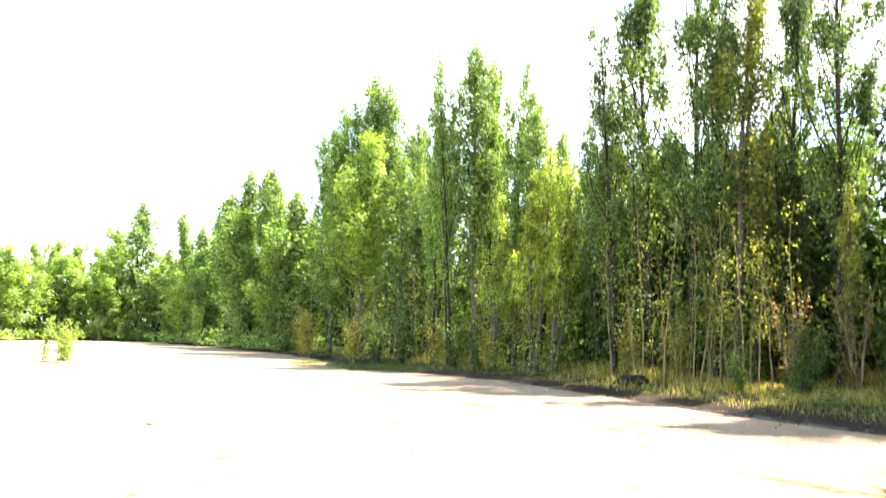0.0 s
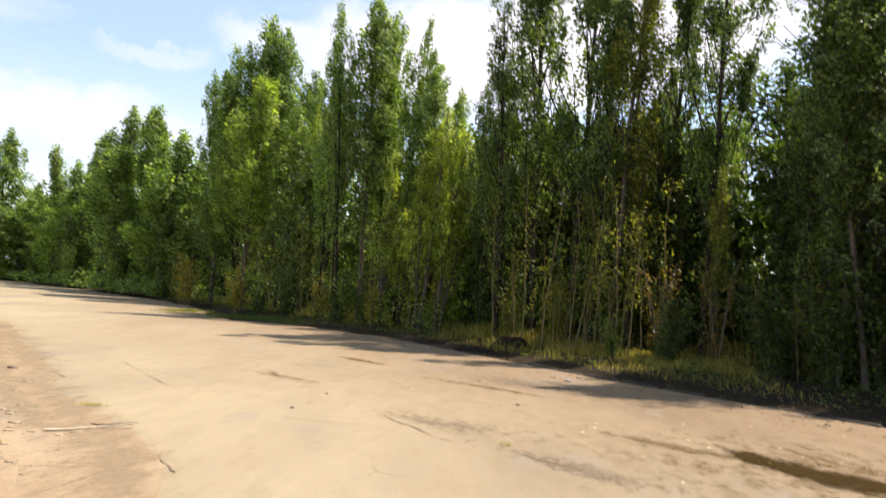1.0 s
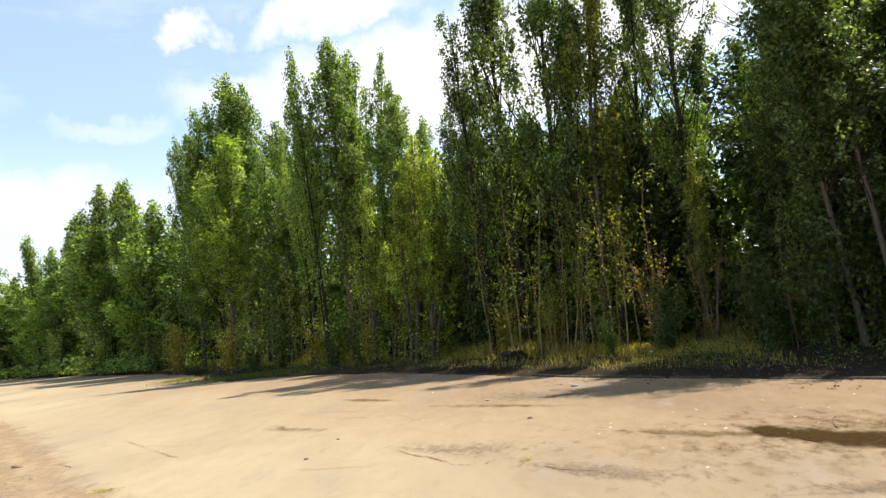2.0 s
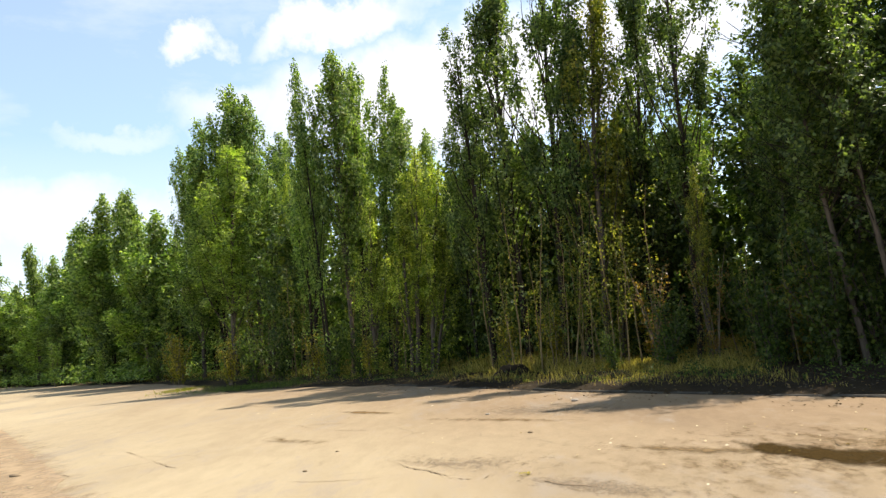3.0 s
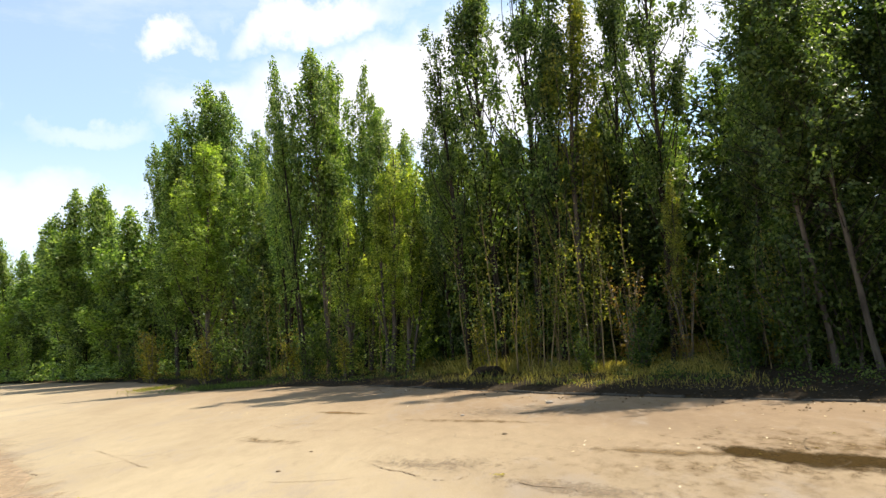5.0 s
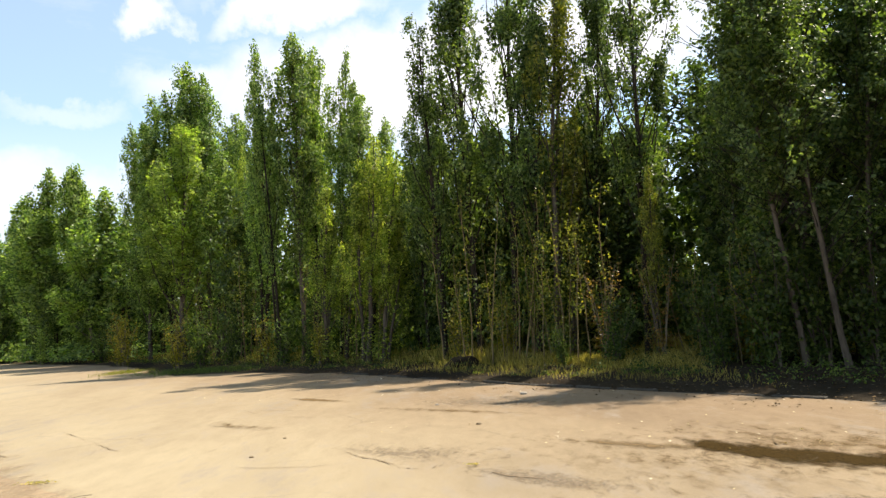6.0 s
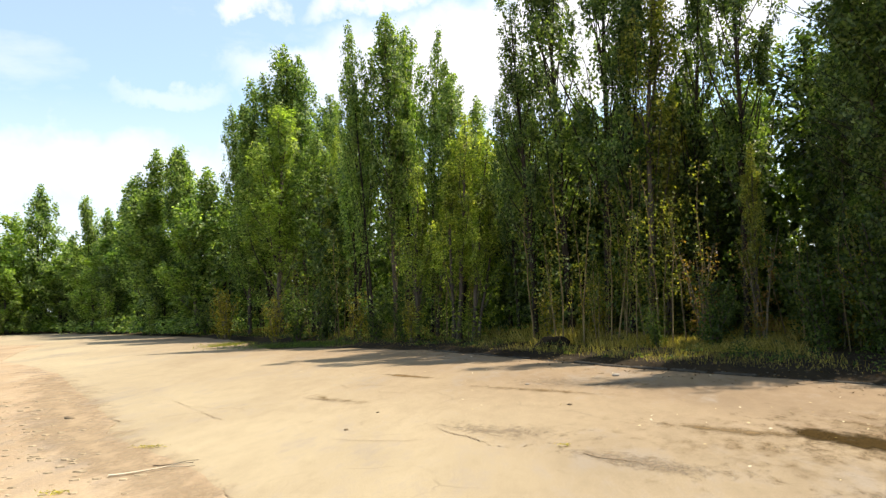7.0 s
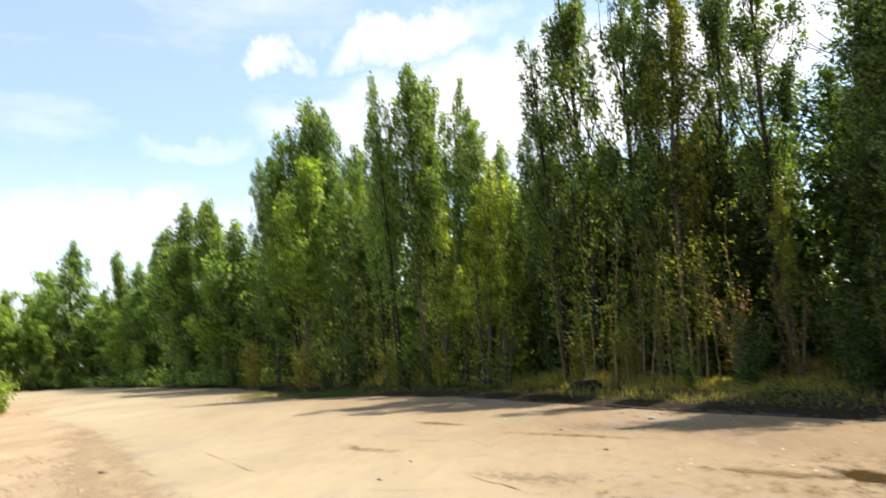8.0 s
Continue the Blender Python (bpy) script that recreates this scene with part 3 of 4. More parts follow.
model("bright", build_poplar, "poplar_tree", "full sunlit yellow-green poplar", 33, 14.0, 1.45, 2.0, 26, 18000, 0.125, LEAF_FRESH, BARK, stems=1, sprouts=30, holes=0.12)
model("pale", build_poplar, "poplar_tree", "pale yellow-green poplar with leaves to its foot", 3, 10.0, 1.2, 1.0, 22, 13500, 0.108, LEAF_LIGHT, BARK, stems=2, fat=0.42, holes=0.2, sprouts=45)
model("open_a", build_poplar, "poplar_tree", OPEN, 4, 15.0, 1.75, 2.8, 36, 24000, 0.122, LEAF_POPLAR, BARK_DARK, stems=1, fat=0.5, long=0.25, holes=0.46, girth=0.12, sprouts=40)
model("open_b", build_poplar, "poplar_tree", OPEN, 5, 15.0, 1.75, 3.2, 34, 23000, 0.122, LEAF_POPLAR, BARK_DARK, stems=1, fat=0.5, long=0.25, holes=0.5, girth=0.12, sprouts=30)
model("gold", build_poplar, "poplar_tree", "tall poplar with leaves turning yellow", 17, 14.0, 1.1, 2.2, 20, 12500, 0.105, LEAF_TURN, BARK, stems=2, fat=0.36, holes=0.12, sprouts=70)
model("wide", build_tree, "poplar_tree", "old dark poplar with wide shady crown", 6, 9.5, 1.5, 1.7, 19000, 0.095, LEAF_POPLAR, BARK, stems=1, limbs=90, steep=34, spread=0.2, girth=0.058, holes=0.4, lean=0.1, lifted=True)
model("shade", build_poplar, "poplar_tree", "dark green poplar with ragged crown", 16, 10.0, 1.1, 1.6, 20, 11000, 0.12, LEAF_DARK, BARK_DARK, stems=2, fat=0.42, holes=0.1, sprouts=90)
model("far_a", build_poplar, "poplar_tree", "distant green poplar in a roadside row", 7, 12.0, 1.8, 0.5, 22, 8500, 0.19, LEAF_LIT_SILVER, BARK_DARK, stems=2, fat=0.62, sprouts=60, lifted=False)
# Pale leaf colour here includes distance haze and backlight on the row.
model("far_b", build_poplar, "poplar_tree", "distant pale green poplar in a roadside row", 8, 12.0, 2.0, 0.5, 22, 8000, 0.19, LEAF_FRESH, BARK, stems=2, fat=0.68, sprouts=60, lifted=False)
model("round", build_tree, "broadleaf_tree", "round-headed green broadleaf tree", 9, 8.5, 2.4, 0.4, 6500, 0.195, LEAF_POPLAR, BARK_DARK, stems=2, limbs=80, steep=42, spread=0.3, round_top=True)
model("under", build_tree, "broadleaf_tree", "dark dense broadleaf tree behind the poplars", 18, 8.0, 2.5, 0.3, 6500, 0.2, LEAF_DARK, BARK_DARK, stems=2, limbs=70, steep=40, spread=0.35, round_top=True, skirt=40)

# the tall open stand beside the dry grass
grove(((2.7, 27, 15.9, -1.5, 1.73), (3.7, 25.4, 15.9, 2.0, 1.82), (7.0, 22, 13.7, 1.7, 1.46), (4.3, 24.6, 13.4, 2.7, 1.29), (1.0, 30, 10.0, -1.7, 0.87), (1.5, 27.3, 12.6, -1.5, 1.3), (6.3, 24.8, 14.6, 3.4, 1.3), (1.6, 29, 11.0, 0.1, 1.39)),
      ("open_a", "open_b", "open_b"), group="tall poplars by the dry grass")
grove(((4.9, 24.4, 14.6, 4.9, 1.14), (5.4, 24.6, 8.4, 4.0, 0.7), (7.1, 21.5, 5.6, 1.0, 0.42)), ("gold",), group="tall poplars by the dry grass")
grove(((6.3, 26, 9.8, 4.3, 1.14), (6.8, 25, 7.3, 4.4, 1.28)), ("shade",), group="tall poplars by the dry grass")
# the shady trees nearest the road
grove(((9.3, 17.6, 10.7, -7.7, 1.73), (9.8, 16.7, 10.3, -6.0, 1.73), (9.2, 19.8, 11.2, 2.6, 1.2), (9.3, 19.3, 11.8, 4.1, 1.57), (11.0, 18.2, 11.2, 4.2, 1.83), (10.2, 19.2, 11.4, 5.3, 1.75), (11.6, 15.9, 10.6, 3.8, 1.83), (11.5, 18.6, 11.7, 3.4, 1.95)),
      ("wide",), group="shady poplars near the kerb")
# The third and fourth stand out of view, added to shade this stand.
grove(((8.9, 20.4, 9.5, 3.6, 0.95), (10.5, 17.1, 10.1, 4.3, 1.62), (13.1, 13.8, 10.1, 2.0, 1.73), (14.2, 11.5, 10.9, 0.0, 1.83), (13.8, 15.9, 12.5, 2.0, 1.95)),
      ("wide",), group="shady poplars near the kerb")
# Mostly hidden trees, added and made tall to shade the stand and verge.
grove(((12.0, 23.4, 11.5, 0.0, 1.80), (10.8, 25.6, 10.0, 0.0, 1.80), (11.4, 21.6, 9.5, 0.0, 1.80), (13.0, 24.4, 13.5, 0.0, 2.00), (15.0, 21.0, 11.0, 0.0, 1.80)), ("shade",), group="deeper woodland poplars")
grove(((5.5, 31.0, 8.6, 0, 2.60), (3.5, 33.0, 8.8, 0, 2.60), (7.5, 30.0, 8.6, 0, 2.60), (9.4, 28.0, 8.2, 0, 2.60), (1.5, 34.5, 8.8, 0, 2.60), (6.5, 34.0, 9.2, 0, 2.70), (4.6, 28.6, 7.4, 0, 2.30), (10.5, 31.5, 9.0, 0, 2.60), (7.9, 25.6, 6.8, 0, 2.20), (3.4, 30.0, 7.8, 0, 2.40), (6.2, 28.0, 7.2, 0, 2.30),
       (9.8, 21.4, 6.4, 0, 2.20), (12.6, 18.6, 6.4, 0, 2.20), (13.6, 15.6, 6.4, 0, 2.20), (2.2, 31.2, 6.6, 0, 2.20)), ("under",), group="dark trees behind the poplars")
grove(((-1.5, 37.5, 8.6, 0, 2.6), (-4.0, 39.0, 9.2, 0, 2.6), (-7.0, 42.5, 9.4, 0, 2.7), (-9.5, 48.5, 9.6, 0, 2.8), (-13.0, 53.0, 10.0, 0, 2.9), (-17.0, 55.5, 9.0, 0, 2.8)), ("under",), group="dark trees behind the poplars")
# the bright stand in the middle
grove(((-5.3, 34.5, 14.5, -2.6, 0.95), (-4.4, 35, 14.9, -0.3, 1.45), (-3.8, 35.5, 14.5, 1.0, 1.3), (-2.7, 34, 13.9, 3.3, 0.85), (-2.4, 33.4, 11.5, 6.1, 1.1), (-1.4, 33.5, 10.5, 6.3, 1.1), (-6.5, 37, 11.9, 2.2, 1.5)), ("dense_c", "dense_b", "dense_a"), group="bright poplars")
grove(((-3.2, 32.2, 8.0, 3.6, 0.95), (-1.4, 31, 9.2, 4.6, 1.15), (-0.8, 30.6, 8.2, 6.0, 1.0)), ("pale",), group="bright poplars")
# the stand behind the grassy tongue
grove(((-12.3, 49, 18.7, -2.3, 1.95), (-11.7, 48.5, 17.8, 0.0, 1.69), (-14.2, 50, 16.9, -5.4, 1.95), (-15.4, 51, 15.4, -6.6, 1.30), (-10.3, 47, 14.7, 1.9, 1.69), (-9.4, 46, 13.5, 2.3, 1.04), (-13.4, 49, 16.9, -3.1, 1.56),
       (-15.1, 47.5, 10.5, 0.5, 1.69), (-10.3, 44, 11.9, 2.2, 1.56)), ("dense_a", "dense_b", "dense_c"), group="poplars behind the grass")
grove(((-12.5, 45, 13.6, 0.1, 2.27),), ("bright",), group="poplars behind the grass")
grove(((-8.9, 43, 11.8, 2.8, 0.72),), ("pale",), group="poplars behind the grass")
# the row running away, and the trees that close the clearing
grove(((-27.2, 62, 14.8, -0.5, 2.30), (-24.9, 60, 14.6, 0.3, 1.99), (-23.5, 59, 14.5, -0.5, 2.15), (-30.8, 66, 13.6, 0, 2.92), (-20.0, 55, 11.8, -0.1, 2.30), (-34.8, 72, 12.5, 0, 1.85), (-40.2, 76, 13.6, -0.8, 1.99), (-37.2, 74, 11.9, 0, 1.85),
       (-49.7, 82, 16.1, 0.6, 2.76), (-27.2, 61, 11.4, -1.4, 3.07), (-22.6, 57, 10.1, 1.3, 3.07), (-19.0, 54, 9.8, 1.4, 2.62), (-43.0, 79, 9.0, 0, 3.38), (-46.0, 80, 8.6, 0, 3.68), (-32.5, 69, 10.5, 0, 3.38), (-36.0, 72.5, 9.5, 0, 3.38)), ("far_a",), group="far poplars")
grove(((-57.9, 72, 10.2, 0, 3.53), (-65.9, 86, 12.0, 0, 2.62), (-61.1, 84, 12.3, 0, 2.76), (-58.1, 84, 11.7, 0, 2.62), (-54.1, 84, 13.8, 0, 3.53), (-58.6, 88, 11.7, 0, 2.76), (-48.9, 86, 10.8, 0, 3.38), (-44.8, 82, 9.6, 0, 3.38), (-60.0, 70, 10.5, 0, 3.68),
       (-21.5, 55.5, 9.0, -0.4, 2.92), (-38.3, 72.1, 7.5, -1.1, 2.76), (-65.5, 70.5, 11.0, 0.0, 3.53), (-62.6, 76.2, 11.0, 0, 3.53), (-52.5, 81, 9.5, 0, 3.38), (-56.5, 79, 9.8, 0, 3.38)), ("far_b",), group="far poplars")
grove(((-20.5, 55.0, 8.0, 0, 2.30), (-16.0, 50.5, 7.5, 0, 2.20), (-33.5, 67.5, 6.5, 0, 2.10), (0.8, 34.5, 8.2, 0, 2.40), (-8.6, 42.0, 7.5, 0, 2.30), (-25.5, 59.0, 7.0, 0, 2.20), (-61.0, 76.5, 8.4, 0, 2.40), (-57.5, 79.5, 7.8, 0, 2.30), (-53.5, 82.0, 8.6, 0, 2.40), (-50.0, 82.5, 7.6, 0, 2.30), (-45.0, 80.5, 8.2, 0, 2.40), (-64.5, 73.0, 8.0, 0, 2.30)), ("round",), group="broadleaf trees")


def far_woods():
    """The dense wood behind the first rows: countless leaves in uneven heads, and dim stems."""
    g = np.random.default_rng(30)
    heads, ways, stems = [], [], []
    line = np.array([(26, -8), (14, 14), (9, 24), (2, 34), (-7, 46), (-15, 57), (-25, 66), (-38, 80), (-50, 86), (-62, 79), (-80, 68)], float)

    def head(p, z, w, h, k, many):
        u = unit(g.normal(size=(k, 3)))
        c = np.array((*p, z)) + u * g.uniform(0.6, 1, (k, 1)) * (w, w, h)
        heads.append((c[:, None] + g.normal(size=(k, many, 3)) * 0.2).reshape(-1, 3))
        ways.append(np.repeat(unit(u + (0, 0, 0.4) + g.normal(size=(k, 3)) * 0.4), many, 0))

    for a, b in zip(line[:-1], line[1:]):
        d = b - a
        away = np.array([d[1], -d[0]]) / np.linalg.norm(d)
        for _ in range(int(np.linalg.norm(d) * (2.2 if a[0] > -10 else 1.4))):
            p = a + d * g.uniform() + away * (g.uniform(0, 1) ** 1.3 * 13 + 0.5)
            h = g.uniform(4.5, 7.8)
            z0 = ground_height(*p)
            head(p, z0 + h * 0.58, g.uniform(1.2, 2.2), h * 0.44, 44, 7)
            stems.append(tube(np.array([(p[0], p[1], z0 - 0.2), (p[0] + g.normal() * 0.15, p[1], z0 + h * 0.5), (p[0] + g.normal() * 0.3, p[1], z0 + h * 0.9)]), (0.1, 0.07, 0.02), 5))
            q = a + d * g.uniform() + away * (g.uniform(0, 1) * 9 + 0.5)
            head(q, g.uniform(0.6, 1.3), g.uniform(1.0, 1.8), g.uniform(0.9, 1.6), 24, 7)
            q = a + d * g.uniform() + away * (g.uniform(0, 1) * 5 + 0.5)
            head(q, g.uniform(0.5, 1.0), g.uniform(1.0, 1.6), g.uniform(0.8, 1.4), 22, 7)
    c = np.concatenate(heads)
    keep = c[:, 2] > 0.15
    v, f = leaves(g, c[keep], 0.37, np.concatenate(ways)[keep])
    tagged(new("far_woods", mesh_from("far_woods", v, f, LEAF_DARK)), "dense dark green woodland behind the poplars", "woods", kind="stuff")
    v, f = joined(stems)
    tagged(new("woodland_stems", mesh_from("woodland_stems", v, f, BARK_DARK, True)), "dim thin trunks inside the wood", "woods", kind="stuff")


far_woods()


# ---- undergrowth ----
def build_shrub(name, label, seed, height, width, count, leaf, mat, bark, shoots=9, category="shrub"):
    """A shrub: slender shoots from one foot with leaves all along them."""
    g = np.random.default_rng(seed)
    root = tagged(new(name), label, category)
    centres = []
    for _ in range(shoots):
        phi, out, h = g.uniform(0, 6.28), g.uniform(0.15, 1) * width, height * g.uniform(0.55, 1)
        t = np.linspace(0, 1, 6)[:, None]
        foot = g.normal(size=3) * (0.06, 0.06, 0) - (0, 0, 0.05)
        line = foot + np.array([math.cos(phi) * out, math.sin(phi) * out, 0]) * t ** 1.4 + np.array([0, 0, h]) * t + np.cumsum(g.normal(size=(6, 3)), 0) * 0.03 * t
        v, f = tube(line, np.linspace(0.022, 0.005, 6), 5)
        part("shoot", mesh_from("shoot", v, f, bark, True), root)
        w = g.uniform(0.15, 1.02, max(4, count // shoots // 4))
        k = np.stack([np.interp(w, t[:, 0], line[:, d]) for d in range(3)], 1) + g.normal(size=(len(w), 3)) * width * 0.16
        centres.append((k[:, None] + g.normal(size=(len(w), 4, 3)) * leaf * 0.8).reshape(-1, 3))
    v, f = leaves(g, np.concatenate(centres), leaf)
    part("foliage", mesh_from("foliage", v, f, mat), root)
    return root


def scatter(ob, height, rows, label="", group=""):
    for i, (x, y, h) in enumerate(rows):
        m = Matrix.Translation((x, y, max(0.0, ground_height(x, y)))) @ Matrix.Rotation(rng.uniform(0, 6.28), 4, "Z")
        o = ob if i == 0 else copy_thing(ob, m)
        o.matrix_basis = m @ Matrix.Scale(h / height, 4)
        tagged(o, label, group=group)


scatter(build_shrub("poplar_sapling", "young bright green poplar bush growing through the asphalt", 40, 2.1, 0.75, 900, 0.12, LEAF_FRESH, BARK_PALE), 2.1, ((-22.7, 32.0, 2.1),))
scatter(build_shrub("poplar_sapling", "young bright green poplar at the edge of the road", 46, 4.2, 0.7, 1300, 0.13, LEAF_FRESH, BARK_PALE), 4.2,
        ((-33.0, 64.6, 4.4), (-48.3, 77.4, 2.6), (-52.6, 75.9, 2.2), (-25.6, 56.6, 3.0), (-57.5, 72.2, 2.4)), group="young poplars at the edge")
scatter(build_shrub("poplar_shoot", "thin leafy poplar shoot growing through the asphalt", 41, 2.2, 0.2, 260, 0.1, LEAF_FRESH, BARK_PALE, shoots=3, category="sapling"), 2.2, ((-23.9, 32.3, 2.5),))
scatter(build_shrub("dark_shrub", "dark green leafy shrub in front of the trunks", 42, 2.2, 0.8, 1500, 0.085, LEAF_DARK, BARK), 2.2,
        ((5.9, 21.3, 2.2), (4.6, 22.4, 1.3), (9.4, 19.4, 1.7), (10.2, 18.2, 1.9), (11.0, 17.0, 1.8), (8.6, 20.6, 2.0), (11.6, 18.0, 2.4), (10.4, 19.2, 2.4),
         (7.9, 19.2, 2.4), (8.8, 18.0, 3.1), (9.7, 17.6, 3.3), (8.2, 20.6, 2.8), (10.5, 16.9, 3.1), (9.3, 18.9, 3.9), (10.1, 18.5, 4.2), (11.2, 17.1, 3.5)), group="shrubs by the kerb")
scatter(build_shrub("green_shrub", "green shrub at the edge of the trees", 43, 2.4, 0.9, 1100, 0.12, LEAF_DARK, BARK, shoots=12), 2.4,
        ((-19.6, 52.0, 2.6), (-9.9, 38.9, 2.6), (-8.3, 37.8, 2.2), (-5.2, 34.3, 2.2), (-3.9, 33.4, 1.8), (-27.4, 60.6, 3.2), (-33.3, 66.2, 3.0), (-40.2, 73.6, 3.2),
         (-48.0, 77.6, 2.6), (-51.5, 77.8, 3.0), (-55.2, 75.8, 2.2), (-61.5, 71.6, 3.0)), group="shrubs along the edge")
scatter(build_shrub("golden_shrub", "yellowing shrub among the trunks", 44, 2.6, 0.8, 1000, 0.1, LEAF_GOLD, BARK_PALE, shoots=10), 2.6,
        ((-15.6, 44.6, 3.2), (-16.4, 46.0, 2.8), (-11.3, 39.6, 2.6), (-3.4, 32.0, 1.8), (1.9, 26.6, 2.0), (3.4, 25.4, 2.3), (9.2, 19.6, 2.6), (6.4, 24.6, 2.6), (-6.2, 35.7, 2.4)), group="yellowing shrubs")
scatter(build_shrub("orange_shrub", "orange autumn shrub behind the grass", 45, 3.2, 0.7, 620, 0.07, LEAF_ORANGE, BARK_PALE, shoots=7), 3.2,
        ((5.9, 22.3, 3.4), (7.2, 21.2, 3.4), (9.0, 20.6, 2.7), (8.5, 21.2, 2.4)), group="orange shrubs")


def build_stem(seed, height):
    g = np.random.default_rng(seed)
    root = tagged(new("young_poplar"), "thin young poplar stem with a few yellow leaves", "sapling")
    t = np.linspace(0, 1, 8)[:, None]
    line = np.hstack([np.cumsum(g.normal(size=(8, 2)), 0) * 0.07 * t, t * height - 0.1])
    v, f = tube(line, np.linspace(0.028, 0.007, 8), 6)
    part("trunk", mesh_from("trunk", v, f, BARK_SUNLIT, True), root)
    w = g.uniform(0.35, 1, 44)
    k = np.stack([np.interp(w, t[:, 0], line[:, d]) for d in range(3)], 1) + g.normal(size=(44, 3)) * 0.17
    v, f = leaves(g, (k[:, None] + g.normal(size=(44, 5, 3)) * 0.08).reshape(-1, 3), 0.08)
    part("crown", mesh_from("crown", v, f, LEAF_TURN), root)
    return root


def young_stand():
    first = [build_stem(60 + k, 5.0) for k in range(3)]
    n = 0
    for a, b, count in (((1.6, 26.2), (5.2, 22.0), 22), ((2.3, 25.4), (4.3, 23.0), 22), ((5.6, 22.6), (9.0, 18.4), 8), ((-4.6, 34.0), (-0.6, 30.2), 14), ((-14, 46), (-6, 36.5), 16)):
        for _ in range(count):
            s = rng.uniform()
            x, y = a[0] + (b[0] - a[0]) * s + rng.normal() * 0.5 + 0.5, a[1] + (b[1] - a[1]) * s + rng.normal() * 0.5 + 0.4
            m = Matrix.Translation((x, y, ground_height(x, y))) @ Matrix.Rotation(radians(rng.normal(0, 5)), 4, "Y") @ Matrix.Rotation(rng.uniform(0, 6.28), 4, "Z")
            ob = first[n] if n < 3 else copy_thing(first[n % 3], m)
            ob.matrix_basis = m @ Matrix.Scale((rng.uniform(0.3, 0.62) if 22 <= n < 44 else rng.uniform(0.55, 1.15)), 4)
            tagged(ob, group="young stems among the poplars")
            n += 1


young_stand()


def verge_points(g, count, a, b, lo, hi):
    """Random places on the verge, from lo to hi metres behind the kerb line between two of its corners."""
    leg = KERB[a:b + 1]
    span = np.linalg.norm(np.diff(leg, axis=0), axis=1)
    run = np.concatenate([[0], np.cumsum(span)])
    s = g.uniform(0, run[-1], count)
    p = np.column_stack([np.interp(s, run, leg[:, 0]), np.interp(s, run, leg[:, 1])])
    k = np.clip(np.searchsorted(run, s) - 1, 0, len(span) - 1)
    d = unit(np.diff(leg, axis=0))[k]
    away = np.column_stack([d[:, 1], -d[:, 0]])
    return p + away * g.uniform(lo, hi, (count, 1))


def blades(g, p, z, height):
    n = len(p)
    phi = g.uniform(0, 6.28, n)
    side = np.column_stack([np.cos(phi), np.sin(phi), np.zeros(n)]) * 0.0036
    bend = np.column_stack([g.normal(size=(n, 2)) * 0.19, np.ones(n)]) * height[:, None]
    foot = np.column_stack([p, z])
    v = np.stack([foot - side, foot + side, foot + bend * (0.55, 0.55, 0.62) + side * 0.7, foot + bend * (1.25, 1.25, 1.0)], 1).reshape(-1, 3)
    return v, np.arange(4 * n).reshape(n, 4)


def grass():
    g = np.random.default_rng(50)
    p = np.concatenate([verge_points(g, 56000, 2, 4, 3.3, 9.0), verge_points(g, 5000, 2, 4, 0.8, 3.4), verge_points(g, 18000, 4, 7, 0.6, 6.0), verge_points(g, 5000, 7, 11, 0.0, 4.0)])
    tuft = np.sin(p[:, 0] * 1.7 + 0.6) * np.cos(p[:, 1] * 1.3) + g.normal(size=len(p)) * 0.35
    shade = (p[:, 0] > 7.2) & (p[:, 1] < 20.4)
    p = p[(tuft > -0.45) & ~shade]
    z = rise(edge_distance(p[:, 0], p[:, 1]), p[:, 0], p[:, 1])
    h = g.uniform(0.2, 0.75, len(p)) * (0.75 + 0.3 * np.sin(p[:, 0] * 0.8)) * np.clip(edge_distance(p[:, 0], p[:, 1]) / 4.5, 0.15, 1)
    v, f = blades(g, p, z, h)
    tagged(new("dry_grass", mesh_from("dry_grass", v, f, STRAW)), "tall dry yellow-green grass under the poplars", "grass", kind="stuff")
    # low green growth creeping over the road edge
    p = g.normal(size=(5000, 2)) * (1.5, 1.1) + (-8.6, 34.2)
    v, f = blades(g, p, np.full(len(p), -0.01), g.uniform(0.04, 0.2, len(p)))
    tagged(new("short_grass", mesh_from("short_grass", v, f, LEAF_DARK)), "short green grass creeping over the road edge", "grass", kind="stuff")
    p = g.normal(size=(1700, 2)) * (0.5, 1.0) + (-13.0, 37.0)
    v, f = blades(g, p, np.full(len(p), -0.01), g.uniform(0.04, 0.16, len(p)))
    tagged(new("short_grass", mesh_from("short_grass", v, f, LEAF_TURN)), "sunlit yellow-green grass on the tongue of the verge", "grass", kind="stuff")


grass()


